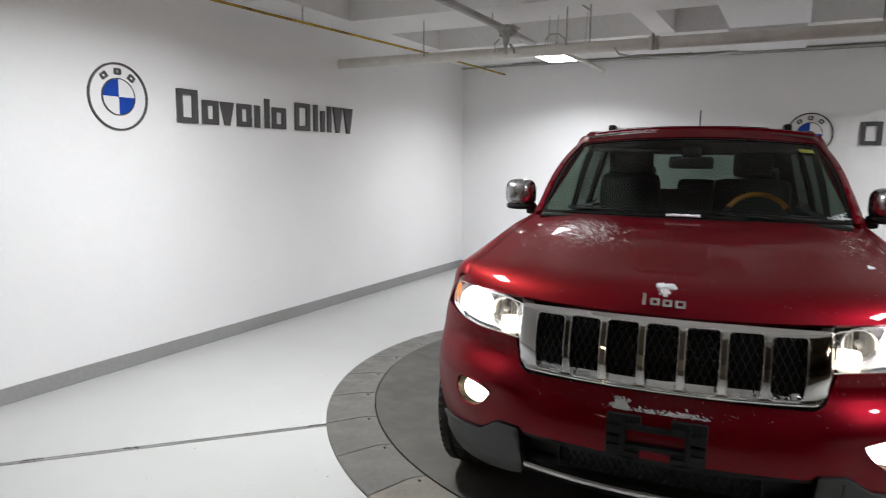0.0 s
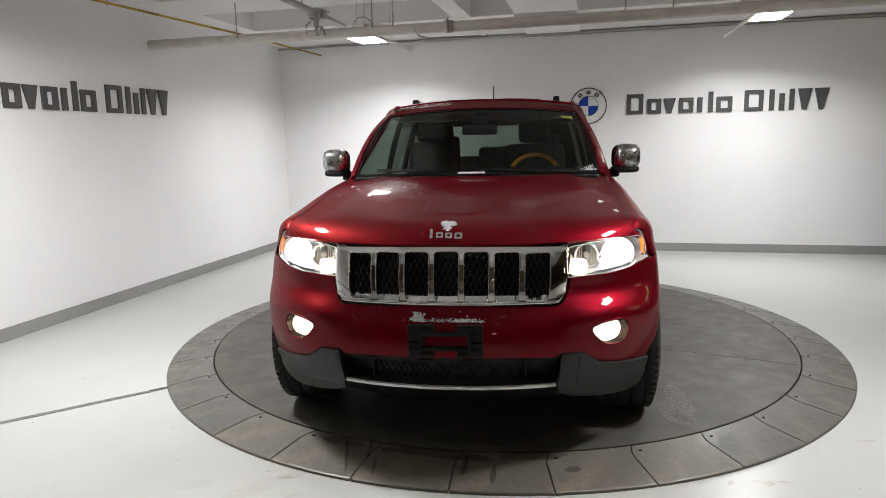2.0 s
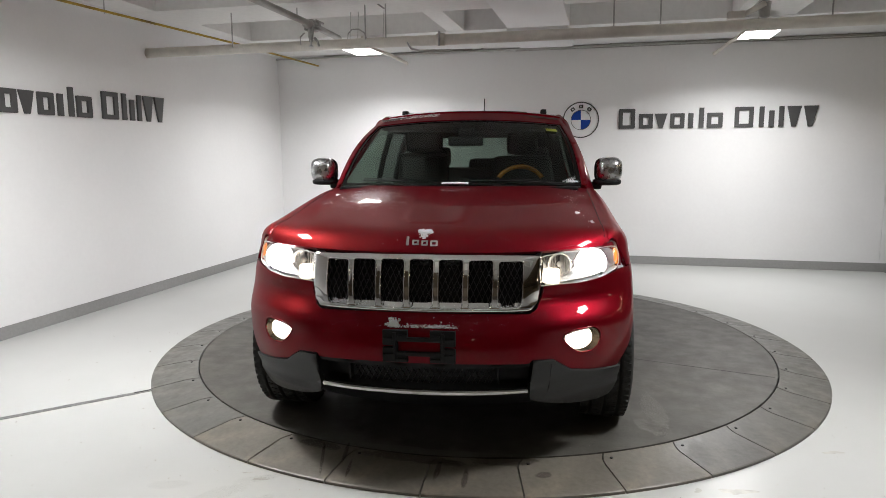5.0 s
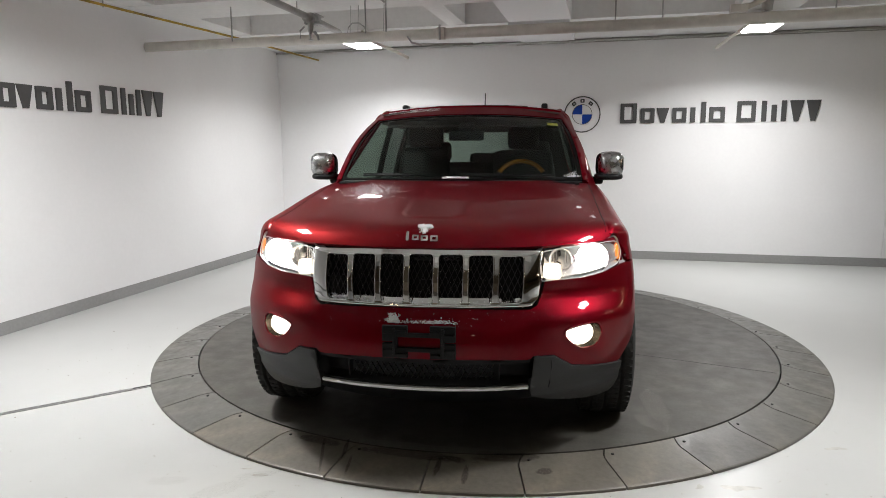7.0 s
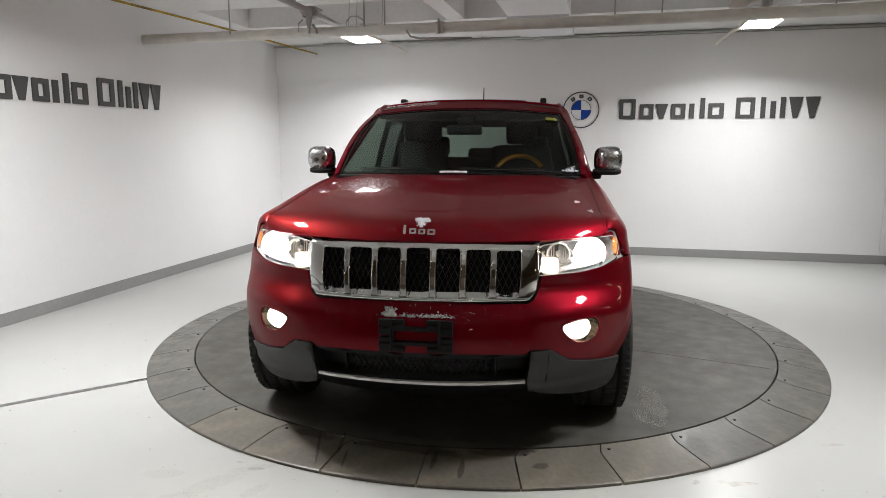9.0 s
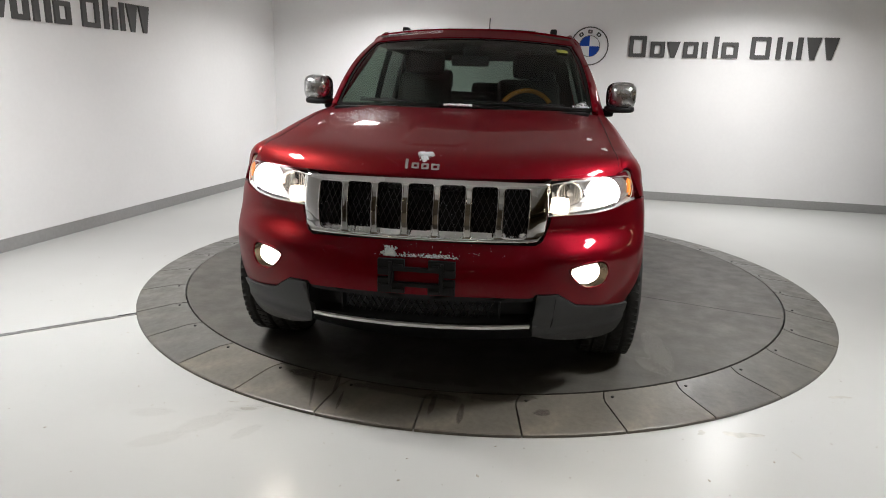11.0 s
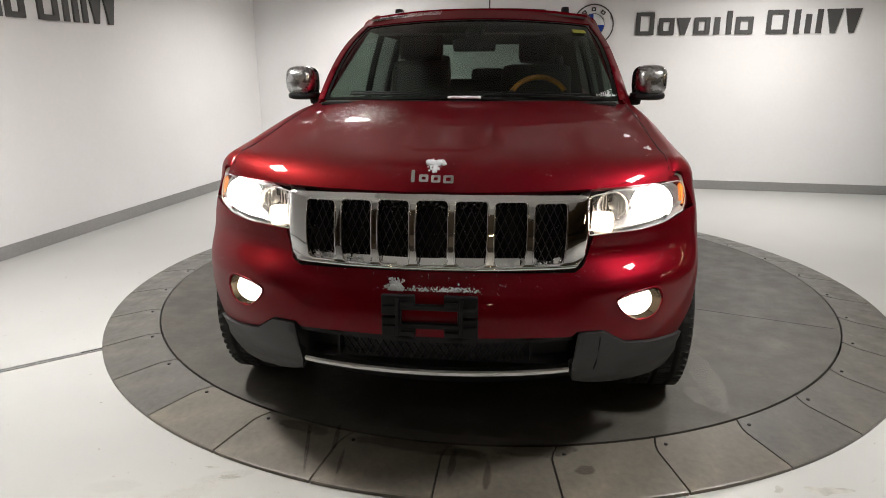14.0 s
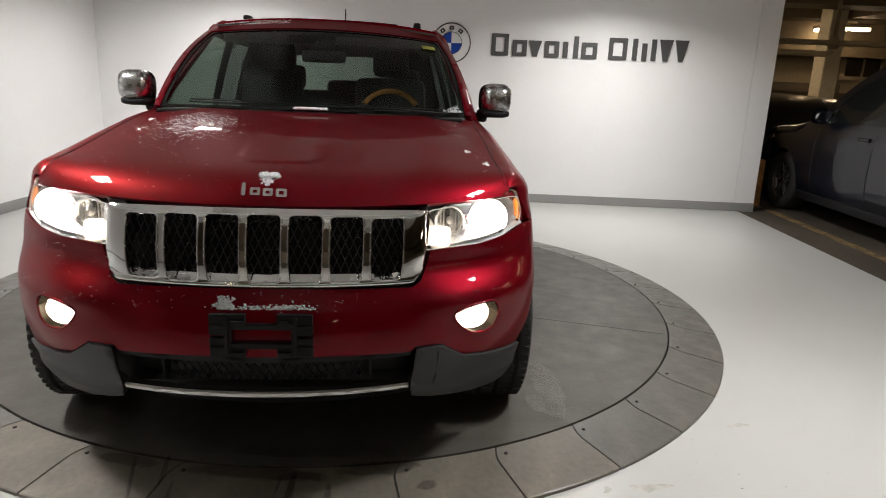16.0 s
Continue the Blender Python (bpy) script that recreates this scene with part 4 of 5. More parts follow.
both("corner_trim", patch((0.872, 4.26, 1.0), (0.715, 4.08, 1.63), (0.50, 4.52, 1.0), (0.48, 4.36, 1.63), (0, 0, 0)), TRIM, car)


def roof(x, y):
    e = (y - 2.18) / 2.25
    z = 1.706 + 0.050 * math.sin(math.pi * min(0.5, e * 0.9 + 0.06)) - 0.12 * max(0.0, e - 0.45) ** 1.6 - 0.042 * (abs(x) / 0.68) ** 2.6
    return (x, y + 0.10 * (x / 0.66) ** 2 * max(0.0, 1 - e * 6), z)


part("roof", skin([(-0.665, 2.175), (0.665, 2.175), (0.700, 2.4), (0.700, 4.2), (0.64, 4.42), (-0.64, 4.42), (-0.700, 4.2), (-0.700, 2.4)], [], roof, 0.05, rim=0.03, centre=(0, 3, 0)), RED, car)
b = skin([(-0.42, 2.35), (0.42, 2.35), (0.42, 3.2), (-0.42, 3.2)], [], lambda x, y: (x, y, roof(x, y)[2] + 0.004), 0.08, rim=0.008, centre=(0, 3, 0))
part("sunroof", b, BLACK, car, "dark glass roof panel")
for sx in (-1, 1):
    rail = part("roof_rail", tube([(sx * 0.555, 2.60, 1.70), (sx * 0.55, 2.62, 1.722), (sx * 0.548, 2.72, 1.733), (sx * 0.545, 3.4, 1.742), (sx * 0.545, 4.05, 1.735), (sx * 0.545, 4.15, 1.69)], 0.016, 10), CHROME, car, "chrome roof rail")
    part("rail_foot", boxes((sx * 0.552 - 0.024, sx * 0.552 + 0.024, 2.585, 2.68, 1.69, 1.752), bevel=0.014), BLACK, rail, smooth=False)
both("roof_corner", tube([(0.706, 2.18, 1.600), (0.684, 2.27, 1.640), (0.664, 2.42, 1.680), (0.662, 2.8, 1.697), (0.658, 3.6, 1.69)], [0.006, 0.016, 0.020, 0.020, 0.016], 14), RED, car)
part("rear_header", patch((-0.66, 4.36, 1.66), (-0.62, 4.47, 1.578), (0.66, 4.36, 1.66), (0.62, 4.47, 1.578), (0, 0.02, 0.05), rim=0.02), RED, car)
part("header_trim", patch((-0.66, 4.26, 1.74), (-0.64, 4.43, 1.572), (0.66, 4.26, 1.74), (0.64, 4.43, 1.572), (0, 0.0, 0.0)), TRIM, car)
ant = part("antenna", tube([(0, 3.80, 1.73), (0, 3.82, 1.82), (0, 3.845, 1.935)], [0.006, 0.005, 0.0045], 8), BLACK, car)
part("antenna_base", lathe([(0.0, 0.0), (0.028, 0.0), (0.02, 0.025), (0.0, 0.035)], 14), BLACK, ant).location = (0, 3.80, 1.715)

# doors, rear quarter and tail
def flank(y, z):
    return (WD(z) - 0.05 * smooth(y, 4.2, 4.78) ** 2, y, z)


def fl(name, poly, label=""):
    both(name, skin(poly, [], flank, 0.06, rim=0.02), RED, car, label)


fl("front_door", [(1.606, 0.36), (2.95, 0.36), (2.95, 1.10), (1.606, 1.075)])
rear_low = [(2.956, 0.36), (3.38, 0.36)] + [(y, z) for y, z in arch(AX_R, 0.452, 176, 110, 8)]
fl("rear_door", rear_low + [(3.70, 1.13), (2.956, 1.10)])
fl("rear_wing", [(3.706, 0.83)] + [(y, z) for y, z in arch(AX_R, 0.452, 108, 4, 12)] + [(4.33, 0.36), (4.78, 0.40), (4.78, 1.10), (4.68, 1.165), (3.706, 1.13)])
for y in (2.76, 3.52):
    both("door_handle", boxes((0.945, 0.972, y - 0.09, y + 0.09, 0.965, 0.992), bevel=0.008), CHROME, car)
both("sill_cladding", boxes((0.85, 0.945, 1.40, 3.42, 0.235, 0.36), bevel=0.02), CLAD, car)
tail = part("tailgate", patch((-0.88, 4.80, 0.62), (-0.80, 4.70, 1.16), (0.88, 4.80, 0.62), (0.80, 4.70, 1.16), (0, 0.03, 0), rim=0.03), RED, car)
part("rear_bumper", boxes((-0.93, 0.93, 4.62, 4.84, 0.36, 0.64), bevel=0.05), RED, car)
part("rear_window", patch((-0.76, 4.67, 1.17), (-0.60, 4.44, 1.585), (0.76, 4.67, 1.17), (0.60, 4.44, 1.585), (0, 0.03, 0)), REARGLASS, car)
for sx in (-1, 1):
    part("tail_lamp", boxes((sx * 0.84 - 0.07, sx * 0.84 + 0.07, 4.66, 4.80, 0.88, 1.10), bevel=0.02), mat("tail_red", (0.35, 0.01, 0.01), 0.15), car)
for o in [c for c in car.children if "window" in c.name and "rail" not in c.name]:
    glassy(o)

# underbody and cabin tub
part("underbody", boxes((-0.70, 0.70, 0.35, 4.6, 0.26, 0.42), (-0.90, 0.90, 1.45, 3.30, 0.27, 0.40), (-0.60, 0.60, 0.25, 1.45, 0.42, 0.98), (-0.70, 0.70, 4.3, 4.6, 0.42, 0.9)), BLACK, car, smooth=False)
for y in (AX_F, AX_R):
    both("wheel_liner", boxes((0.60, 0.64, y - 0.42, y + 0.42, 0.30, 0.90), (0.64, 0.90, y - 0.30, y + 0.40, 0.865, 0.885)), BLACK, car)

# wheels
def tread():
    """Rows of lugs round a tyre."""
    vs, fs = [], []
    quad = ((0, 1, 3, 2), (4, 6, 7, 5), (0, 4, 5, 1), (2, 3, 7, 6), (0, 2, 6, 4), (1, 5, 7, 3))
    for k in range(64):
        for xx, l, sk in ((-0.098, 0.034, 0.006), (-0.035, 0.045, -0.010), (0.035, 0.045, 0.010), (0.098, 0.034, -0.006)):
            a = 2 * math.pi * (k + (0.5 if abs(xx) < 0.05 else 0)) / 64
            r = TYRE - 0.006 if abs(xx) < 0.05 else TYRE - 0.0095
            m = Matrix.Rotation(a, 4, "X")
            s = len(vs)
            for i in (-1, 1):
                for j in (-1, 1):
                    for h in (r - 0.012, r + 0.006):
                        vs.append(m @ Vector((xx + i * l / 2, j * 0.011 + i * sk, h)))
            fs += [[s + q for q in f] for f in quad]
    me = bpy.data.meshes.new("lugs")
    me.from_pydata(vs, [], fs)
    b = bmesh.new()
    b.from_mesh(me)
    bpy.data.meshes.remove(me)
    bmesh.ops.recalc_face_normals(b, faces=b.faces)
    return b


def wheel(x, y):
    w = 0.1325
    prof = [(0.235, -w + 0.02), (0.25, -w), (0.32, -w - 0.004), (0.365, -w + 0.008), (0.380, -w + 0.028)]
    for g in (-0.065, 0.0, 0.065):
        prof += [(0.386, g - 0.007), (0.376, g - 0.005), (0.376, g + 0.005), (0.386, g + 0.007)]
    prof += [(0.380, w - 0.028), (0.365, w - 0.008), (0.32, w + 0.004), (0.25, w), (0.235, w - 0.02)]
    s = 1 if x > 0 else -1
    hub = part("wheel", lathe([(0.0, s * 0.02), (0.07, s * 0.03), (0.08, s * 0.0), (0.0, 0.0)], 20, "x"), ALLOY, car)
    hub.location = (x, y, TYRE + 0.009)
    part("tyre", lathe(prof, 56, "x", closed=True), RUBBER, hub, "black all-season tyre")
    tr = part("tread", tread(), RUBBER, hub, smooth=False)
    tr["kind"] = "stuff"
    part("rim", lathe([(0.237, -s * 0.10), (0.237, s * 0.11), (0.225, s * 0.12), (0.215, s * 0.10), (0.20, -s * 0.10)], 40, "x", closed=True), ALLOY, hub)
    for k in range(5):
        b = bmesh.new()
        for o in (-0.028, 0.028):
            box(b, s * 0.055, s * 0.09, o - 0.016, o + 0.016, 0.04, 0.222, bevel=0.006, m=Matrix.Rotation(2 * math.pi * k / 5, 4, "X"))
        part("spoke", b, ALLOY, hub)


for y in (AX_F, AX_R):
    for x in (-0.845, 0.845):
        wheel(x, y - 0.055 * (y == AX_F))


# door mirrors
def shell(cx, cy, cz, a, c, d, front_half, n=20, e=0.62):
    """Half a rounded box, its nose towards -y or its back towards +y."""
    b = bmesh.new()
    rows = []

    def p(v, k=e):
        return math.copysign(abs(v) ** k, v)

    for i in range(n + 1):
        t = -math.pi / 2 + math.pi * i / n
        row = []
        for j in range(n + 1):
            f = math.pi * j / n
            x, z = p(math.cos(t)) * p(math.cos(f)), p(math.sin(t))
            y = p(math.cos(t)) * p(math.sin(f), 0.8)
            row.append(b.verts.new((cx + a * x, cy - (c if front_half else -c * 0.45) * y, cz + d * z)))
        rows.append(row)
    for r0, r1 in zip(rows, rows[1:]):
        for j in range(n):
            b.faces.new((r0[j], r0[j + 1], r1[j + 1], r1[j]))
    bmesh.ops.remove_doubles(b, verts=b.verts, dist=1e-5)
    bmesh.ops.recalc_face_normals(b, faces=b.faces)
    return b


for sx in (-1, 1):
    mb = part("door_mirror", shell(sx * 0.968, 1.775, 1.296, 0.088, 0.10, 0.086, False, e=0.6), BLACK, car, "chrome capped door mirror on a black arm")
    part("cap", shell(sx * 0.976, 1.770, 1.303, 0.084, 0.105, 0.082, True, e=0.62), CAP, mb, "polished chrome mirror cap")
    part("lower_shell", shell(sx * 0.964, 1.774, 1.222, 0.092, 0.09, 0.024, True), BLACK, mb)
    part("arm", boxes((min(sx * 0.84, sx * 0.93), max(sx * 0.84, sx * 0.93), 1.73, 1.81, 1.172, 1.222), bevel=0.02), BLACK, mb)
    part("mirror_glass", boxes((sx * 0.968 - 0.075, sx * 0.968 + 0.075, 1.806, 1.812, 1.23, 1.35), bevel=0.002), REFL, mb, smooth=False)

# wipers
for x0, x1, y0 in ((-0.62, -0.02, 1.43), (0.02, 0.66, 1.40)):
    w = part("wiper", tube([(x0, y0 + 0.05, 1.240), ((x0 + x1) / 2, y0 - 0.0, 1.242), (x1, y0 - 0.01, 1.228)], 0.0052, 8), BLACK, car)
    part("blade", tube([(x0, y0 + 0.065, 1.252), ((x0 + x1) / 2, y0 + 0.012, 1.250), (x1 - 0.05, y0 + 0.02, 1.244)], 0.0036, 6), BLACK, w)

# number plate holder: dark frame, open in the middle
yp = Y0(0.6) - 0.004
b = boxes((-0.10, 0.10, yp - 0.020, yp, 0.618, 0.636), (-0.10, 0.10, yp - 0.020, yp, 0.554, 0.572), (-0.112, -0.092, yp - 0.020, yp, 0.530, 0.664), (0.092, 0.112, yp - 0.020, yp, 0.530, 0.664), bevel=0.003)
holder = part("plate_holder", b, BLACK, car, "black plastic plate holder with no plate", smooth=False)
for sx in (-1, 1):
    for z0, z1 in ((0.527, 0.592), (0.600, 0.668)):
        part("holder_pad", boxes((min(sx * 0.100, sx * 0.158), max(sx * 0.100, sx * 0.158), yp - 0.022, yp, z0, z1), bevel=0.004), BLACK, holder, smooth=False)
    for z0, z1 in ((0.527, 0.557), (0.633, 0.668)):
        part("holder_tab", boxes((min(sx * 0.048, sx * 0.102), max(sx * 0.048, sx * 0.102), yp - 0.0215, yp, z0, z1), bevel=0.003), BLACK, holder, smooth=False)
    for z in (0.630, 0.562):
        part("holder_rib", boxes((sx * 0.128 - 0.026, sx * 0.128 + 0.026, yp - 0.029, yp - 0.022, z - 0.004, z + 0.004), bevel=0.001), BLACK, holder, smooth=False)

for sx in (-1, 1):
    part("holder_clip", boxes((sx * 0.105 - 0.006, sx * 0.105 + 0.006, yp - 0.031, yp - 0.021, 0.54, 0.66), bevel=0.002), BLACK, holder, smooth=False)
    part("holder_clip", boxes((sx * 0.072 - 0.02, sx * 0.072 + 0.02, yp - 0.030, yp - 0.021, 0.640, 0.650), bevel=0.002), BLACK, holder, smooth=False)
    part("holder_clip", boxes((sx * 0.072 - 0.02, sx * 0.072 + 0.02, yp - 0.030, yp - 0.021, 0.538, 0.548), bevel=0.002), BLACK, holder, smooth=False)

# front badge: four plain chrome shapes
for x, w, z0, z1, open_mid in ((-0.070, 0.012, -0.014, 0.030, False), (-0.034, 0.031, -0.012, 0.014, True), (0.006, 0.031, -0.014, 0.012, True), (0.048, 0.034, -0.016, 0.012, True)):
    hole = rounded([(x - w / 2 + 0.009, z0 + 0.008), (x + w / 2 - 0.009, z0 + 0.008), (x + w / 2 - 0.009, z1 - 0.008), (x - w / 2 + 0.009, z1 - 0.008)], 0.002) if open_mid else None
    b = slate(rounded([(x - w / 2, z0), (x + w / 2, z0), (x + w / 2, z1), (x - w / 2, z1)], 0.005 if open_mid else 0.004), hole, 0.010)
    bmesh.ops.rotate(b, cent=(0, 0, 0), matrix=Matrix.Rotation(radians(-32), 3, "X"), verts=b.verts)
    bmesh.ops.translate(b, vec=(0, yedge(0) + 0.014, 1.022), verts=b.verts)
    part("badge_shape", b, BADGE, car, smooth=False)

# ---- cabin inside ----
part("dashboard", boxes((-0.74, 0.74, 1.62, 2.02, 0.85, 1.165), (0.20, 0.55, 1.78, 2.05, 1.10, 1.205), bevel=0.04), INTER, car)
part("cabin_floor", boxes((-0.80, 0.80, 1.6, 4.5, 0.40, 0.46), (-0.87, -0.80, 1.6, 4.5, 0.45, 1.10), (0.80, 0.87, 1.6, 4.5, 0.45, 1.10), (-0.8, 0.8, 1.5, 1.6, 0.45, 1.18), (-0.868, -0.80, 2.7, 4.45, 1.10, 1.135), (0.80, 0.868, 2.7, 4.45, 1.10, 1.135)), INTER, car, smooth=False)
b = skin([(-0.645, 2.19), (0.645, 2.19), (0.66, 4.38), (-0.66, 4.38)], [], lambda x, y: (x, y, roof(x, y)[2] - 0.03), 0.2, rim=0.01, centre=(0, 3, 4))
part("headliner", b, mat("headliner_cloth", (0.07, 0.066, 0.06), 0.9, grain=0.1), car)


def seat(x, y, wide=0.25, top=1.36):
    s = part("seat", boxes((x - wide, x + wide, y - 0.40, y + 0.12, 0.55, 0.80), bevel=0.06), LEATHER, car)
    b = boxes((x - wide, x + wide, y, y + 0.16, 0.72, top), bevel=0.07)
    bmesh.ops.rotate(b, cent=(x, y, 0.72), matrix=Matrix.Rotation(radians(-12), 3, "X"), verts=b.verts)
    part("backrest", b, LEATHER, s)
    return s


def headrest(s, x, y, z, w=0.13):
    b = boxes((x - w, x + w, y, y + 0.11, z, z + 0.19), bevel=0.05)
    part("headrest", b, LEATHER, s)
    for o in (-0.06, 0.06):
        part("post", tube([(x + o, y + 0.06, z - 0.09), (x + o, y + 0.06, z + 0.03)], 0.007, 8), CHROME, s)


s = seat(0.385, 2.72, 0.25, 1.42)
headrest(s, 0.385, 2.90, 1.395)
s = seat(-0.43, 2.58, 0.21, 1.45)
headrest(s, -0.43, 2.74, 1.42, 0.155)
s = seat(0.0, 3.62, 0.68, 1.30)
for x in (-0.46, 0.0, 0.50):
    headrest(s, x, 3.78, 1.17 if x == 0.0 else 1.28, 0.15 if x == 0.0 else 0.13)
# steering wheel, wood at the top
W = Matrix.Translation((0.385, 2.12, 1.150)) @ Matrix.Rotation(radians(62), 4, "X")
pts = lambda a0, a1, n: [W @ Vector((0.185 * math.cos(radians(a0 + (a1 - a0) * k / n)), 0.185 * math.sin(radians(a0 + (a1 - a0) * k / n)), 0)) for k in range(n + 1)]
st = part("steering_wheel", join(tube(pts(150, 390, 30), 0.016, 10), tube([W @ Vector((-0.17, 0, 0)), W @ Vector((0.17, 0, 0))], 0.02, 8)), LEATHER, car)
part("wood_arc", tube(pts(30, 150, 20), 0.0165, 10), WOOD, st, "varnished wood rim section")
part("airbag_cover", lathe([(0.0, 0.05), (0.06, 0.045), (0.075, 0.0), (0.0, -0.02)], 20), INTER, st).matrix_basis = W
rv = part("rear_view_mirror", boxes((-0.125, 0.125, 1.965, 2.0, 1.462, 1.532), bevel=0.018), BLACK, car)
part("mount", boxes((-0.055, 0.055, 2.0, 2.07, 1.525, 1.592), bevel=0.02), BLACK, rv)
# sticker on the screen
b = skin([(0.79, 0.69), (0.895, 0.69), (0.895, 0.742), (0.79, 0.742)], [], lambda a, c: tuple(q + o for q, o in zip(screen(a, c), (0, -0.007, 0.007))), 0.05, rim=0.0)
part("sticker", b, STICK, ws, "small yellow paper sticker")


# ---- snow and water on the vehicle ----
def grains(mats, ico):
    """One bmesh of many small balls, each at its own matrix."""
    g = bmesh.new()
    if ico:
        bmesh.ops.create_icosphere(g, subdivisions=1, radius=1.0)
    else:
        bmesh.ops.create_uvsphere(g, u_segments=7, v_segments=4, radius=1.0)
    base = np.array([v.co for v in g.verts])
    tri = [[v.index for v in f.verts] for f in g.faces]
    g.free()
    vs, fs = [], []
    for m in mats:
        a = np.array(m)
        s = len(vs)
        vs += (base @ a[:3, :3].T + a[:3, 3]).tolist()
        fs += [[s + i for i in f] for f in tri]
    me = bpy.data.meshes.new("grains")
    me.from_pydata(vs, [], fs)
    b = bmesh.new()
    b.from_mesh(me)
    bpy.data.meshes.remove(me)
    return b


def droplets(n, spread, size, seed):
    """Flattened beads on the bonnet."""
    rnd = random.Random(seed)
    out = []
    for _ in range(n):
        x, d = spread(rnd)
        if not (-0.78 < x < 0.78 and 0.02 < d < cowl_d(x) - 0.03):
            continue
        p, q, r = (Vector(bonnet(*a)) for a in ((x, d), (x + 0.01, d), (x, d + 0.01)))
        nr = (q - p).cross(r - p).normalized()
        s = size(rnd)
        rot = nr.to_track_quat("Z", "Y").to_matrix().to_4x4()
        out.append(Matrix.Translation(p) @ rot @ Matrix.Rotation(rnd.random() * 6, 4, "Z") @ Matrix.Diagonal((s * rnd.uniform(0.8, 1.3), s, s * 0.9, 1)))
    return grains(out, False)


# grains crowd where the bonnet mirrors a lamp, to paint its sparkle
wet = droplets(2300, lambda r: (r.gauss(-0.44, 0.085), r.gauss(0.79, 0.13)), lambda r: 0.0007 + 0.0024 * r.random() ** 4, 3)
tagged(part("melting_frost", wet, ICEGLINT, car, "melting frost grains on the wet bonnet, white also for lamp glints"), kind="stuff")
wet = droplets(900, lambda r: (r.uniform(-0.78, 0.78), 0.03 + 1.15 * r.random() ** 1.4), lambda r: 0.0005 + 0.0011 * r.random() ** 4, 5)
tagged(part("melting_frost", wet, ICEGLINT, car, "sparse frost grains over the bonnet"), kind="stuff")
wet = droplets(110, lambda r: (r.gauss(0.70, 0.035), r.gauss(0.72, 0.22)), lambda r: 0.0009 + 0.0019 * r.random() ** 3, 7)
tagged(part("melting_frost", wet, ICEGLINT, car, "frost grains along the bonnet edge"), kind="stuff")


rnd = random.Random(9)
beads = []
for _ in range(800):
    x, z = rnd.uniform(-0.86, 0.86), 0.66 + 0.31 * rnd.random()
    if 0.53 < abs(x) and z > 0.83:
        continue
    s = 0.0005 + 0.0009 * rnd.random() ** 3
    beads.append(Matrix.Translation(front(fu(x, z), z, 0.021 if abs(x) < 0.5 and 0.735 < z < 0.975 else 0.0005)) @ Matrix.Diagonal((s, s, s * 1.2, 1)))
tagged(part("water_bead", grains(beads, False), ICEGLINT, car, "fine water beads on bumper and grille, whitened as glints"), kind="stuff")


def snow(points, name, label):
    """A crusty lump out of many small grains."""
    rnd = random.Random(len(points))
    out = []
    for p, s in points:
        out.append(Matrix.Translation(Vector(p)) @ Matrix.Rotation(rnd.random() * 6, 4, (rnd.random(), rnd.random(), 1)) @ Matrix.Diagonal((s * rnd.uniform(0.8, 1.5), s * rnd.uniform(0.8, 1.3), s * rnd.uniform(0.6, 1.0), 1)))
    b = grains(out, True)
    return tagged(part(name, b, SNOW, car, label), kind="stuff")


rnd = random.Random(11)


def heap(n, spread, size, rise):
    """Grains piled on the bonnet: densest and highest in the middle."""
    out = []
    for _ in range(n):
        x, d = spread()
        q = Vector(bonnet(x, d))
        out.append((q + Vector((0, 0, rise * rnd.random() ** 2)), rnd.uniform(*size)))
    return out


pts = heap(300, lambda: (rnd.uniform(-0.034, 0.024) + rnd.gauss(0, 0.003), 0.100 + abs(rnd.gauss(0, 0.012))), (0.0032, 0.0055), 0.007)
pts += heap(120, lambda: (lambda d: (rnd.gauss(-0.006, 0.011 * (1 - d * 0.6)), 0.105 - 0.045 * d))(rnd.random()), (0.0022, 0.0042), 0.002)
snow(pts, "snow_lump", "small clump of white snow above the badge")
for cx, cd, n in ((0.703, 0.43, 46), (0.765, 0.24, 22), (-0.686, 0.85, 40)):
    pts = heap(n, lambda: (min(cx + rnd.gauss(0, 0.006), 0.775), cd + rnd.gauss(0, 0.010)), (0.0020, 0.0042), 0.003)
    snow(pts, "ice_crumb", "crumb of melting ice near the bonnet edge")
pts = []
for _ in range(240):
    x = rnd.gauss(-0.118, 0.012)
    z = 0.671 + abs(rnd.gauss(0, 0.014))
    pts.append((front(fu(x, z), z, rnd.uniform(0, 0.004)), rnd.uniform(0.003, 0.0055)))
for _ in range(420):
    x = rnd.gauss(-0.02, 0.05) if rnd.random() < 0.5 else rnd.gauss(0.09, 0.03)
    z = 0.670 + abs(rnd.gauss(0, 0.007))
    pts.append((front(fu(x, z), z, rnd.uniform(0, 0.001)), 0.0008 + 0.0034 * rnd.random() ** 3))
snow(pts, "snow_lump", "snow crust above the plate holder")
pts = []
for k, n in ((-3, 170), (-2, 70), (-1, 26), (0, 16), (1, 14), (2, 12), (3, 20)):
    for _ in range(n):
        x = PITCH * k + (rnd.gauss(-0.008, 0.022) if k < -1 else rnd.uniform(-0.05, 0.05))
        x = min(max(x, PITCH * k - 0.046), PITCH * k + 0.046)
        z = 0.7525 + abs(rnd.gauss(0, 0.006)) * (1.4 if k < -1 else 0.6)
        pts.append((front(fu(x, z), z, rnd.uniform(-0.035, 0.004)), rnd.uniform(0.0010, 0.0026)))
snow(pts, "snow_lump", "snow crumbs along the feet of the grille slots")
pts = [((rnd.uniform(-0.085, 0.075), 1.358 + rnd.gauss(0, 0.007), 1.226 + rnd.random() * 0.008), rnd.uniform(0.003, 0.005)) for _ in range(420)]
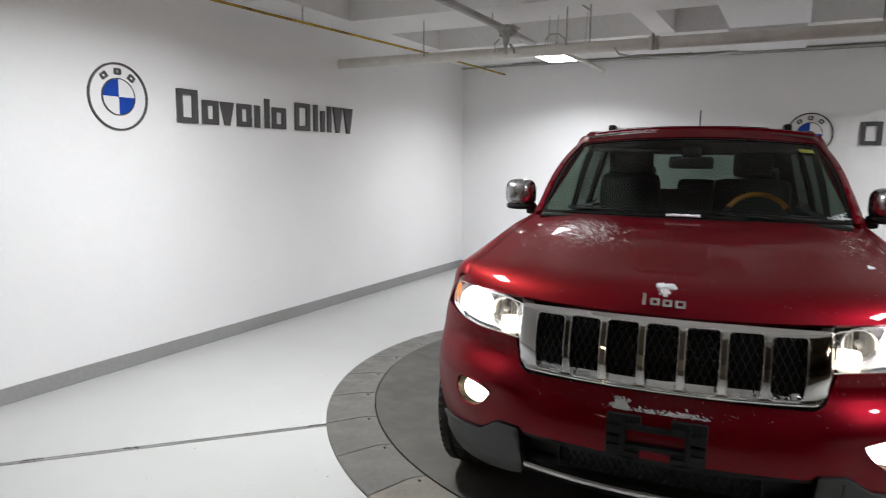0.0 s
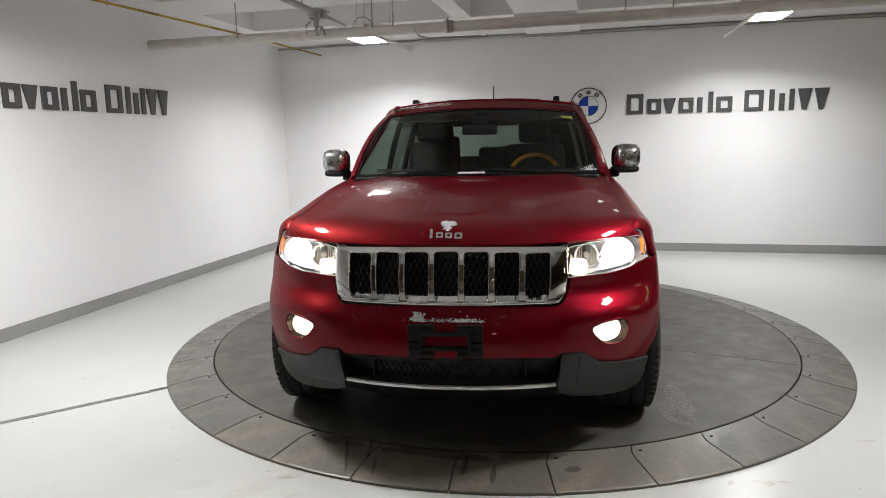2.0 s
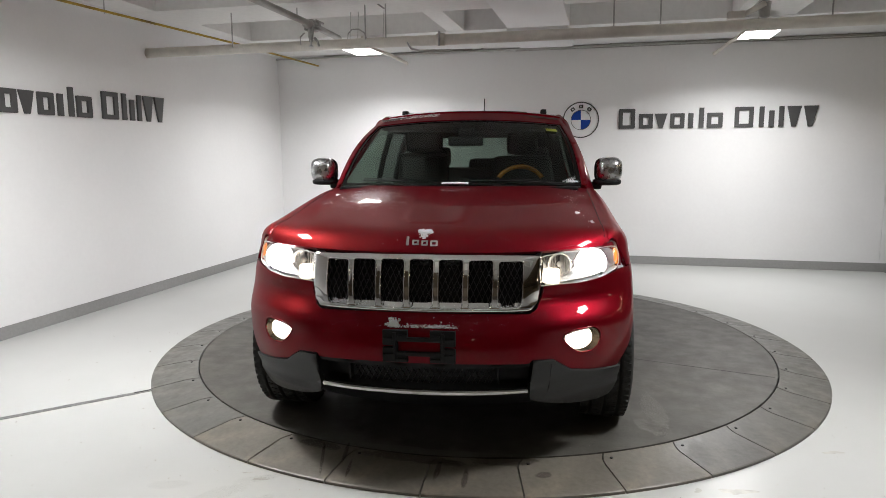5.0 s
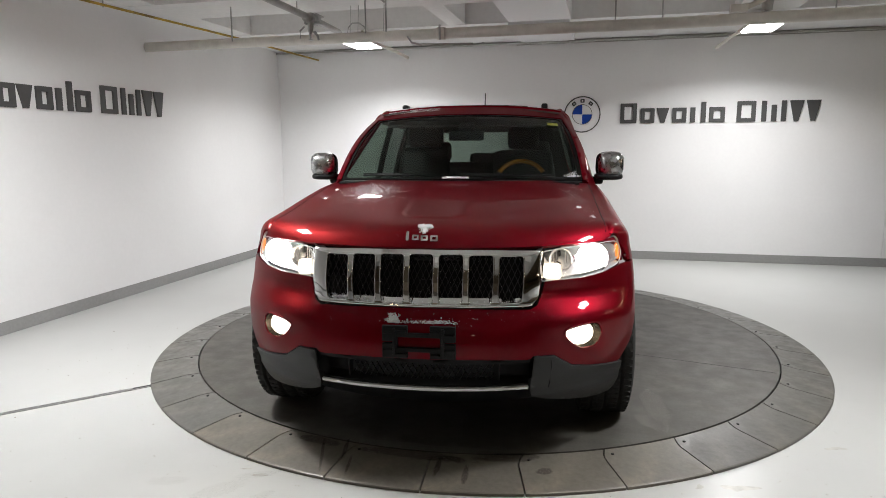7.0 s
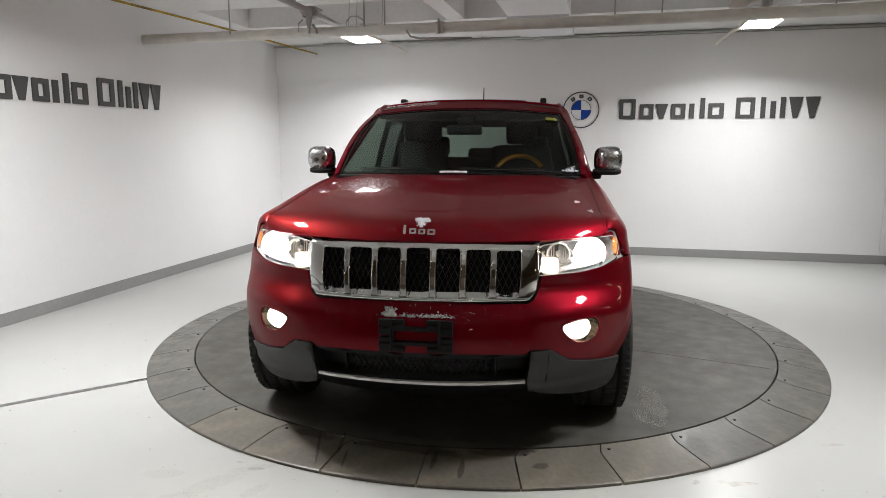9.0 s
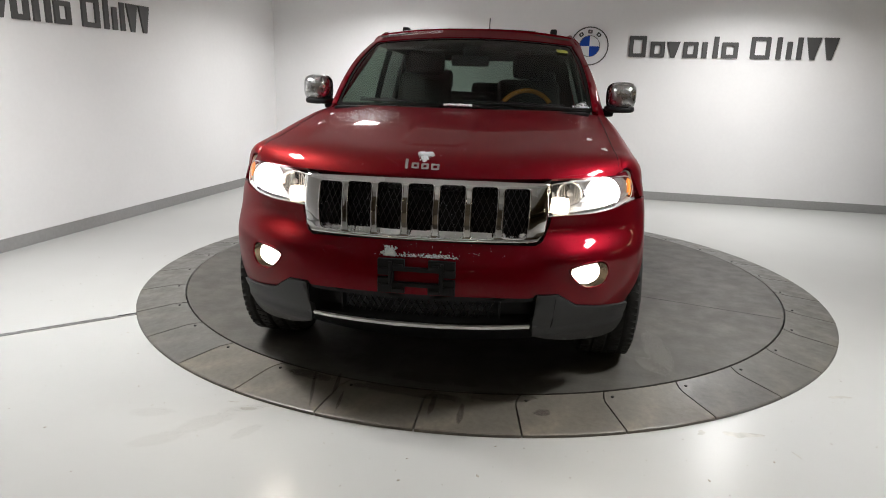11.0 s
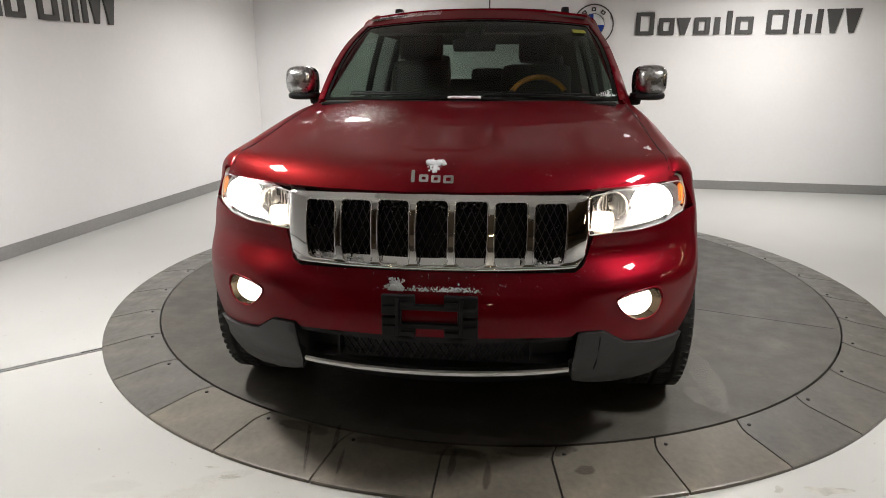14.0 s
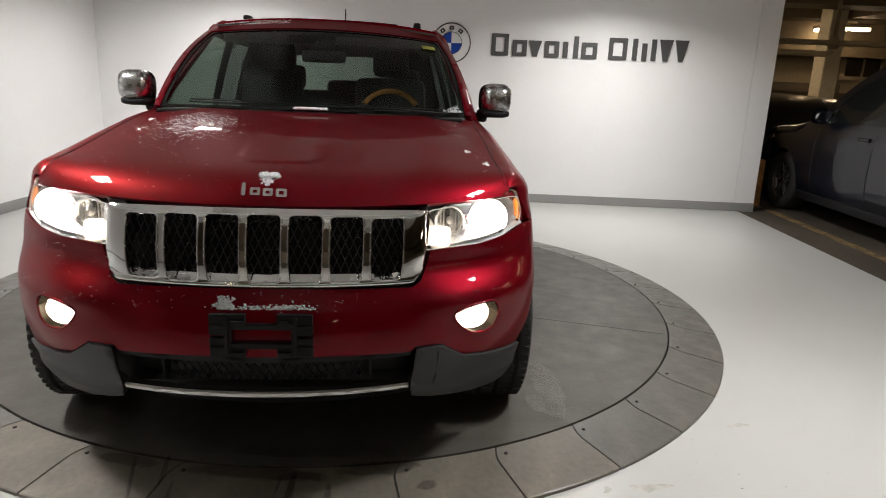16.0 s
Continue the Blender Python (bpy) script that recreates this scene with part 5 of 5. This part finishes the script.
snow(pts, "snow_lump", "strip of snow below the windscreen")
pts = [((0.715 + rnd.gauss(0, 0.022), 1.51 + rnd.gauss(0, 0.012), 1.230 + abs(rnd.gauss(0, 0.012))), rnd.uniform(0.0015, 0.004)) for _ in range(120)]
snow(pts, "snow_lump", "snow crumbs in the windscreen corner")
pts = []
for _ in range(420):
    x = -0.62 + 0.36 * rnd.random() ** 1.3
    q = roof(x, 2.23 + abs(rnd.gauss(0.0, 0.035)))
    pts.append(((q[0], q[1], q[2] + 0.001), rnd.uniform(0.0012, 0.003)))
for _ in range(500):
    q = screen(-0.94 + 0.62 * rnd.random() ** 1.4, 0.955 + 0.07 * rnd.random())
    pts.append(((q[0], q[1] - 0.006, q[2] + 0.008), rnd.uniform(0.0010, 0.0026)))
snow(pts, "snow_lump", "thin frost along the roof edge")

# melt water on the plates below the nose, darkened to deepen the shade there
WETSHADE = mat("wet_shaded_steel", (0.035, 0.031, 0.026), 0.22, grain=0.15, grain_size=14, stain=0.2, stain_size=4, rough_var=0.06)


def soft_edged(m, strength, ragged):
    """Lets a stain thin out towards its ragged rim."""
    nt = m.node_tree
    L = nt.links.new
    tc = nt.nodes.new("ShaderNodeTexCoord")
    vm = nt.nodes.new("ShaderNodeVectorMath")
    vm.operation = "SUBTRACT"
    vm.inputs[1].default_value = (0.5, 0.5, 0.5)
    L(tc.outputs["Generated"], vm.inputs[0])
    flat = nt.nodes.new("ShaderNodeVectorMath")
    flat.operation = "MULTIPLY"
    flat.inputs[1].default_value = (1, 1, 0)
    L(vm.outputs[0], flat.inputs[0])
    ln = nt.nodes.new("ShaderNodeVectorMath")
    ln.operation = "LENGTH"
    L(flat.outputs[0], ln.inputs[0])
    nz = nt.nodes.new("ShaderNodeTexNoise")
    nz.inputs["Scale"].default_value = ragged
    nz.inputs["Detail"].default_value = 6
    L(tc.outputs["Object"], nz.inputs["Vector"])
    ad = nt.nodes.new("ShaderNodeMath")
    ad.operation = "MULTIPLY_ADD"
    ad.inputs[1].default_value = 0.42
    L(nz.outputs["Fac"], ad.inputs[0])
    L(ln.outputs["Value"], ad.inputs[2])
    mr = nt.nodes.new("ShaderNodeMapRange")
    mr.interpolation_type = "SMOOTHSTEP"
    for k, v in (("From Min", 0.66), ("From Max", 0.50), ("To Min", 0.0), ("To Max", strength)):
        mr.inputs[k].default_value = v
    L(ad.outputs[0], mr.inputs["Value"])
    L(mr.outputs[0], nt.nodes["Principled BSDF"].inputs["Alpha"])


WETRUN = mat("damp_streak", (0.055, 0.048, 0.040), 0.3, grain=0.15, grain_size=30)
soft_edged(WETSHADE, 0.30, 5.0)
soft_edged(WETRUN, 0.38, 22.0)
# pale colour stands in for the reflection on a wet trail
SHEENTRAIL = mat("wet_trail_sheen", (0.26, 0.25, 0.22), 0.35, grain=0.15, grain_size=30)
soft_edged(SHEENTRAIL, 0.30, 13.0)


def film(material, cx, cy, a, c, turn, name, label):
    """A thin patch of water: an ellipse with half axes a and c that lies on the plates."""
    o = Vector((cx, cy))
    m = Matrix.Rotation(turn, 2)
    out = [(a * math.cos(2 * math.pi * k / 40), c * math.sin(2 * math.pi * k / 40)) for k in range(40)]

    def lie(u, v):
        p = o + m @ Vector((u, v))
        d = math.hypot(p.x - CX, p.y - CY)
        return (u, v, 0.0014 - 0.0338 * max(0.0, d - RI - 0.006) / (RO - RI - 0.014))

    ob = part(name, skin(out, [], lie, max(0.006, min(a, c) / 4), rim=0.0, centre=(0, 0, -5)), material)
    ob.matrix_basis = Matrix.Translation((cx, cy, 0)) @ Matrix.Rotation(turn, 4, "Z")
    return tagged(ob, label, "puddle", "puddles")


# wet film reaching back under the car; its dark tone also paints shade
film(WETSHADE, 0.95, 3.14, 0.80, 0.60, 0.05, "puddle", "melt water film under the nose, darkened to deepen the shade")
for x, y, a, c, turn in ((1.985, 3.45, 0.36, 0.085, 95), (1.945, 3.24, 0.16, 0.075, 118)):
    film(SHEENTRAIL, x, y, a, c, radians(turn), "water_trail", "water trail on the disc beside the wheel, its sheen painted pale")
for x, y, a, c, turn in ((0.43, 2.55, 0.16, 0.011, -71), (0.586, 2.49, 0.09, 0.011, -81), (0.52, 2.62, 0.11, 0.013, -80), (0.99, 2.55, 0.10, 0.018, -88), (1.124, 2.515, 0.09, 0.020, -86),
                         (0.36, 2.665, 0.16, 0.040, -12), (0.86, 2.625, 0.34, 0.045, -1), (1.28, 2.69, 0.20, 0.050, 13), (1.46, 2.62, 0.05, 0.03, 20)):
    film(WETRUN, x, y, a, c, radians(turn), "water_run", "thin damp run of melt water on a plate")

SMUDGE = mat("floor_smudge", (0.42, 0.41, 0.38), 0.30, grain=0.12, grain_size=30, stain=0.15, stain_size=12)


def smudge(x, y, a, c, turn, seed):
    """A faint flat scuff on the floor with a ragged outline."""
    r = random.Random(seed)
    ph = [r.random() * 6.28 for _ in range(6)]
    out = []
    for k in range(60):
        g = 2 * math.pi * k / 60
        f = 1 + 0.38 * sum(math.sin((i + 2) * g + ph[i]) / (i + 1.3) for i in range(6))
        px, py = a * f * math.cos(g), c * f * math.sin(g)
        out.append((x + px * math.cos(turn) - py * math.sin(turn), y + px * math.sin(turn) + py * math.cos(turn)))
    tagged(part("floor_smudge", skin(out, [], lambda u, v: (u, v, FLOOR + 0.0006), 0.03, rim=0.0, centre=(0, 0, -5)), SMUDGE), "faint grey scuff on the white floor", "floor stain", "floor stains", kind="structure")


for k, (x, y, a, c, g) in enumerate(((2.81, 3.24, 0.040, 0.018, 0.3), (2.285, 2.73, 0.060, 0.028, 0.2), (0.21, 2.36, 0.035, 0.012, 0.5), (2.12, 2.70, 0.03, 0.010, 1.0), (0.12, 2.40, 0.022, 0.008, 0.2), (2.47, 2.62, 0.020, 0.008, 2.0))):
    smudge(x, y, a, c, g, k + 3)

SCUFF = mat("brown_scuff", (0.36, 0.30, 0.22), 0.4, grain=0.15, grain_size=30)
soft_edged(SCUFF, 0.06, 34.0)
for x, y, a, c, g in ((0.20, 2.36, 0.13, 0.04, 0.5), (0.10, 2.20, 0.17, 0.07, 0.9), (0.0, 2.04, 0.15, 0.06, 0.7), (-0.16, 2.22, 0.12, 0.05, 0.3), (0.30, 2.18, 0.10, 0.04, 1.1)):   # dried tread dirt
    ring = [(a * math.cos(2 * math.pi * k / 32), c * math.sin(2 * math.pi * k / 32)) for k in range(32)]
    ob = part("dirt_patch", skin(ring, [], lambda u, v: (u, v, 0.0), 0.03, rim=0.0, centre=(0, 0, -5)), SCUFF)
    ob.matrix_basis = Matrix.Translation((x, y, FLOOR + 0.0008)) @ Matrix.Rotation(g, 4, "Z")
    tagged(ob, "faint brown dried tread dirt on the white floor", "floor stain", "dirt patches", kind="structure")

# grit on the floor round the turntable
rnd = random.Random(21)
pts = []
for _ in range(150):
    g = radians(rnd.uniform(-175, -20))
    r = RO + 0.03 + abs(rnd.gauss(0, 0.45))
    s = 0.0015 + 0.004 * rnd.random() ** 4
    pts.append(Matrix.Translation((CX + r * math.cos(g), CY + r * math.sin(g), FLOOR)) @ Matrix.Rotation(rnd.random() * 6, 4, "Z") @ Matrix.Diagonal((s * rnd.uniform(1, 2.2), s, 0.0012, 1)))
GRIT = mat("floor_grit", (0.36, 0.335, 0.29), 0.7, grain=0.2)
tagged(part("floor_grit", grains(pts, False), GRIT), "fine brown grit scattered on the white floor", "dirt", kind="stuff")

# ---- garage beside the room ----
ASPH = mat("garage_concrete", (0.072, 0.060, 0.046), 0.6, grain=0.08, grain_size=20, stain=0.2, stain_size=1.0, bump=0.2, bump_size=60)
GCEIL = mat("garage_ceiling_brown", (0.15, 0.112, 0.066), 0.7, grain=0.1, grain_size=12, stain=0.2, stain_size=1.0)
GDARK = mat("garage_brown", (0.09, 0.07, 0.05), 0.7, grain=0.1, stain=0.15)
LINE = mat("worn_line_paint", (0.24, 0.165, 0.075), 0.7, grain=0.3, grain_size=25, stain=0.45, stain_size=5)
PALE = mat("pale_column_paint", (0.66, 0.60, 0.48), 0.6, grain=0.05, grain_size=15, stain=0.1, stain_size=1.5)
DARKALLOY = mat("dark_alloy", (0.20, 0.20, 0.205), 0.25, metal=0.8)
WARM = mat("warm_tube", (1, 0.9, 0.7), 0.5, emit=(1.0, 0.76, 0.47), strength=24.0)
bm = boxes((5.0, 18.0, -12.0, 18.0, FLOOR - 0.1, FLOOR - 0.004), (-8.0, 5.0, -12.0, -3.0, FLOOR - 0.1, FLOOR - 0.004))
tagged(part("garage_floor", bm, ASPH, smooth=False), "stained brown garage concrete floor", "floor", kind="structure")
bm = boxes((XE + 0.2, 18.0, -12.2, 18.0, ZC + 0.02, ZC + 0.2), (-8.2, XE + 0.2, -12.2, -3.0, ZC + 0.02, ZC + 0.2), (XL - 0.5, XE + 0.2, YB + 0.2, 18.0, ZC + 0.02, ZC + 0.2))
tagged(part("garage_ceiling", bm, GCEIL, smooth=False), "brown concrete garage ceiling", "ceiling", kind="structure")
slab("garage_wall_south", GWALL, -8.0, 18.0, -12.2, -12.0, FLOOR - 0.1, 3.3, label="beige garage wall", category="wall")
slab("garage_wall_west", GWALL, -8.2, -8.0, -12.2, -3.0, FLOOR - 0.1, 3.3, label="beige garage wall", category="wall")
slab("garage_wall_return", GWALL, -8.0, XL - 0.2, -3.0, -2.8, FLOOR - 0.1, 3.3, label="beige garage wall", category="wall")
tagged(part("parking_line", boxes((5.42, 5.52, -6.0, 8.9, FLOOR - 0.004, FLOOR)), LINE, smooth=False), "worn yellow painted parking line", "parking line", kind="structure")
slab("garage_wall_far", GWALL, XE - 1.0, 18.0, 14.4, 14.6, FLOOR - 0.1, 3.3, label="beige garage end wall", category="wall")
slab("garage_wall_side", GWALL, 17.8, 18.0, -12.0, 14.4, FLOOR - 0.1, 3.3, label="beige garage side wall", category="wall")
slab("garage_wall_near", GWALL, XE - 1.2, XE - 1.0, YB + 0.2, 14.4, FLOOR - 0.1, 3.3, label="beige garage side wall", category="wall")
tagged(part("wall_band", boxes((4.2, 9.0, 14.30, 14.397, 1.45, 1.62), (4.2, 12.0, 14.34, 14.397, 0.0, 1.45), bevel=0.01), GDARK, smooth=False), "dark brown band on the garage wall", "wall band", kind="structure")
win = thing("garage_window", "dark two-pane window in beige frame", "window", kind="structure")
part("window_frame", boxes((8.95, 9.85, 14.32, 14.398, 1.70, 1.78), (8.95, 9.85, 14.32, 14.398, 2.12, 2.20), (8.95, 9.05, 14.32, 14.398, 1.78, 2.12), (9.75, 9.85, 14.32, 14.398, 1.78, 2.12), (9.38, 9.42, 14.33, 14.398, 1.78, 2.12)), GWALL, win, smooth=False)
for x0, x1 in ((9.05, 9.38), (9.42, 9.75)):
    part("pane", boxes((x0, x1, 14.37, 14.398, 1.78, 2.12)), mat("dark_pane", (0.030, 0.021, 0.013), 0.2), win, smooth=False)
tagged(part("garage_column", boxes((7.42, 7.68, 12.0, 12.36, FLOOR, ZC), bevel=0.02), PALE, smooth=False), "square beige concrete column in the garage", "column", kind="structure")
bm = bmesh.new()
for y0, y1 in ((8.97, 9.6), (11.3, 11.9), (13.2, 13.8)):
    box(bm, XE - 1.0, 17.8, y0, y1, ZS - 0.04, ZC + 0.005)
box(bm, XE - 1.0, 13.0, 14.0, 14.4, 2.12, ZC + 0.006)
for x0, x1 in ((8.4, 9.0), (12.5, 13.1)):
    box(bm, x0, x1, -12.0, 14.4, ZS - 0.02, ZC + 0.008)
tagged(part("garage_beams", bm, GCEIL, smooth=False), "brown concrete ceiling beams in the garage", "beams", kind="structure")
gp = thing("garage_pipe", "beige pipe run below the garage ceiling", "pipe")
part("run", tube([(XE - 1.0, 11.0, 1.99), (6.9, 11.0, 1.99), (6.98, 11.0, 2.03), (7.0, 11.0, 2.12)], 0.045, 12), GWALL, gp)
part("valve", tube([(7.0, 11.0, 2.06), (7.0, 11.0, 2.10), (7.0, 11.0, 2.15), (7.0, 11.0, 2.24)], [0.055, 0.08, 0.08, 0.05], 12), GWALL, gp)
part("hanger", tube([(7.0, 11.0, 2.2), (7.0, 11.0, ZC + 0.02)], 0.03, 8), GWALL, gp)
part("upper_run", tube([(XE - 1.0, 10.8, 2.14), (17.8, 10.8, 2.12)], 0.04, 12), GWALL, gp)
# unseen lamps; the last three are added for fill and a wing highlight
for x, y in ((7.9, 8.6), (9.0, 6.4), (9.0, 4.0), (13.0, 11.0), (13.0, 5.0), (9.0, -1.0), (5.9, 12.35), (-1.5, -7.0), (4.0, -7.0)):
    tl = thing("tube_lamp", "warm fluorescent garage ceiling lamp out of view, lit", "ceiling lamp", "garage lamps", at=pose(x, y, 2.62, 0, 0, 8))
    part("housing", boxes((-0.12, 0.12, -0.62, 0.62, 0.004, 0.05), bevel=0.01), GWALL, tl, smooth=False)
    part("diffuser", boxes((-0.10, 0.10, -0.60, 0.60, -0.04, 0.003), bevel=0.015), WARM, tl, smooth=False)
    part("stem", tube([(0, 0, 0.04), (0, 0, ZC - 2.62)], 0.012, 8), GWALL, tl)

for x, y in ((8.62, 13.40), (8.30, 13.80)):
    tl = thing("tube_lamp", "short warm ceiling lamp in the garage, lit", "ceiling lamp", "garage lamps", at=pose(x, y, 2.60))
    part("housing", boxes((-0.24, 0.24, -0.08, 0.08, 0.004, 0.05), bevel=0.01), GWALL, tl, smooth=False)
    part("diffuser", boxes((-0.22, 0.22, -0.06, 0.06, -0.05, 0.003), bevel=0.015), WARM, tl, smooth=False)
    part("stem", tube([(0, 0, 0.04), (0, 0, ZC - 2.60)], 0.012, 8), GWALL, tl)

bo = thing("bollard", "short worn orange-brown guard post beside the wall end", "post", at=pose(5.37, 9.16, FLOOR - 0.004))
OCHRE = mat("worn_ochre_paint", (0.30, 0.13, 0.03), 0.6, grain=0.15, grain_size=30, stain=0.4, stain_size=6)
part("shaft", boxes((-0.055, 0.055, -0.05, 0.05, 0.0, 0.62), bevel=0.02), OCHRE, bo, smooth=False)
part("foot", boxes((-0.075, 0.075, -0.07, 0.07, 0.0, 0.02), bevel=0.004), GDARK, bo, smooth=False)

BLUE = mat("dark_blue_paint", (0.004, 0.006, 0.013), 0.3, metal=0.2, spec=0.2, coat=1.0, coat_rough=0.02, grain=0.05, grain_size=600)
NIGHT = mat("black_paint", (0.006, 0.006, 0.0065), 0.35, spec=0.3, coat=0.5, coat_rough=0.05, grain=0.05, grain_size=500)
TINT = mat("dark_window", (0.012, 0.014, 0.014), 0.05, spec=0.6)


def parked(name, label, paint, at, tall, axles, length):
    """A parked vehicle: flanks, doors, glass, wheels; nose towards +y, left flank at local -x."""
    th = thing(name, label, "car", at=at)
    k = tall / 1.70
    half = curve([(0.15, 0.90), (0.4, 0.97), (0.75, 0.985), (0.98, 0.96), (1.08, 0.92), (1.35, 0.80), (1.72, 0.64)])
    roofl = curve([(0.0, 0.76), (0.25, 0.87), (0.9, 0.97), (1.35, 1.08), (1.75, 1.40), (2.2, 1.655), (2.9, 1.70), (3.7, 1.66), (4.3, 1.45), (4.7, 1.08)])
    nose = lambda t: 0.09 * smooth(0.35 - t, 0, 0.35) + 0.09 * smooth(t - (length - 0.35), 0, 0.35)

    def side(t, z):   # t back from the nose
        return (-(half(z / k) - 2.4 * nose(t)), -t, z)

    a0, a1 = axles
    arc = lambda a: [(a + 0.42 * math.cos(radians(g)), 0.36 + 0.42 * math.sin(radians(g))) for g in range(180, -1, -15)]
    roofp = [(t, roofl(t * 4.75 / length) * k) for t in [length * i / 40 for i in range(40, -1, -1)]]
    body = [(0.0, 0.25), (a0 - 0.42, 0.22)] + arc(a0) + [(a0 + 0.42, 0.22), (a1 - 0.42, 0.22)] + arc(a1) + [(a1 + 0.42, 0.22), (length, 0.28)] + roofp
    zb = 1.06 * k
    glass = rounded([(1.55, zb), (4.25, zb + 0.05), (3.75, 1.50 * k), (2.9, 1.60 * k), (2.25, 1.57 * k), (1.95, 1.42 * k)], 0.05)
    centre = (0, -length / 2, 0.7)
    both("body_side", skin(body, [glass], side, 0.09, rim=0.03, centre=centre), paint, th)
    both("side_window", skin(glass, [], lambda t, z: (side(t, z)[0] + 0.008, -t, z), 0.15, rim=0.0, centre=centre), TINT, th)
    strip = lambda s, t: ((-side(t, roofl(t * 4.75 / length) * k)[0]) * s, -t, roofl(t * 4.75 / length) * k + 0.03 * (1 - s * s))
    part("bonnet_and_roof", skin([(-1, 0), (1, 0), (1, length), (-1, length)], [], strip, 0.12, rim=0.0, centre=(0, -length / 2, 0)), paint, th)
    for sx in (-1, 1):   # rounded shoulder of the wing
        part("wing_shoulder", tube([(sx * (half(roofl(t * 4.75 / length)) - 2.4 * nose(t) - 0.045), -t, roofl(t * 4.75 / length) * k - 0.035 - 0.05 * (t - 0.8) ** 2) for t in (0.12, 0.3, 0.5, 0.7, 0.9, 1.1, 1.3, 1.45)], [0.03, 0.06, 0.07, 0.07, 0.07, 0.07, 0.06, 0.03], 18), paint, th)
    part("front_end", patch((-0.70, 0.02, 0.25), (-0.70, 0.0, 0.92 * k), (0.70, 0.02, 0.25), (0.70, 0.0, 0.92 * k), (0, 0.05, 0), centre=centre), paint, th)
    part("rear_end", patch((-0.70, -length, 0.28), (-0.66, -length, 1.05 * k), (0.70, -length, 0.28), (0.66, -length, 1.05 * k), (0, -0.05, 0), centre=centre), paint, th)
    part("underbody", boxes((-0.6, 0.6, -length + 0.3, -0.3, 0.18, 0.5)), BLACK, th, smooth=False)
    for t in (1.62, 2.72, 3.72):
        both("door_gap", tube([(-(half(z / k) + 0.001), -t, z) for z in (0.34, 0.5, 0.7, 0.9, 1.0 * k)], 0.004, 6), DARKGAP, th)
    for t in (2.55, 3.55):
        both("door_handle", boxes((-0.995, -0.955, -t - 0.10, -t + 0.10, 0.93 * k, 0.965 * k), bevel=0.008), paint, th)
    both("door_mirror", shell(-1.02, -1.72, 1.13 * k, 0.11, 0.10, 0.085, False), paint, th)
    both("sill", boxes((-0.965, -0.90, -a1 + 0.45, -a0 - 0.45, 0.22, 0.32), bevel=0.015), BLACK, th)
    both("head_lamp", skin([(0.10, 0.76 * k), (0.62, 0.82 * k), (0.55, 0.90 * k), (0.12, 0.86 * k)], [], lambda t, z: (side(t, z)[0] - 0.006, -t, z), 0.08, rim=0.0, centre=centre), REFL, th)
    for t in axles:
        for sx in (-1, 1):
            hub = part("wheel", lathe([(0.0, sx * 0.075), (0.05, sx * 0.08), (0.06, 0.0), (0.0, 0.0)], 16, "x"), DARKALLOY, th)
            hub.location = (sx * 0.845, -t, 0.365)
            part("tyre", lathe([(0.25, -0.12), (0.32, -0.125), (0.355, -0.11), (0.365, -0.07), (0.365, 0.07), (0.355, 0.11), (0.32, 0.125), (0.25, 0.12)], 40, "x", closed=True), RUBBER, hub)
            part("rim", lathe([(0.252, -0.10), (0.252, 0.10), (0.238, sx * 0.11), (0.225, 0.09), (0.22, -0.10)], 32, "x", closed=True), DARKALLOY, hub)
            part("brake_disc", lathe([(0.0, -0.01), (0.16, -0.01), (0.16, 0.01), (0.0, 0.01)], 24, "x"), GDARK, hub)
            for i in range(5):
                b = bmesh.new()
                for o in (-0.3, 0.3):
                    box(b, sx * 0.045, sx * 0.085, -0.012, 0.012, 0.05, 0.24, bevel=0.004, m=Matrix.Rotation(2 * math.pi * i / 5 + o * 0.6, 4, "X"))
                part("spoke", b, DARKALLOY, hub)
    return th


parked("parked_suv", "dark blue parked sport utility vehicle with dark five-spoke wheels", BLUE, pose(6.62, 10.05, FLOOR - 0.004), 1.82, (0.88, 3.80), 4.75)
parked("parked_sedan", "black parked car behind the blue one", NIGHT, pose(6.3, 14.1, FLOOR - 0.004), 1.42, (0.9, 3.7), 4.6)
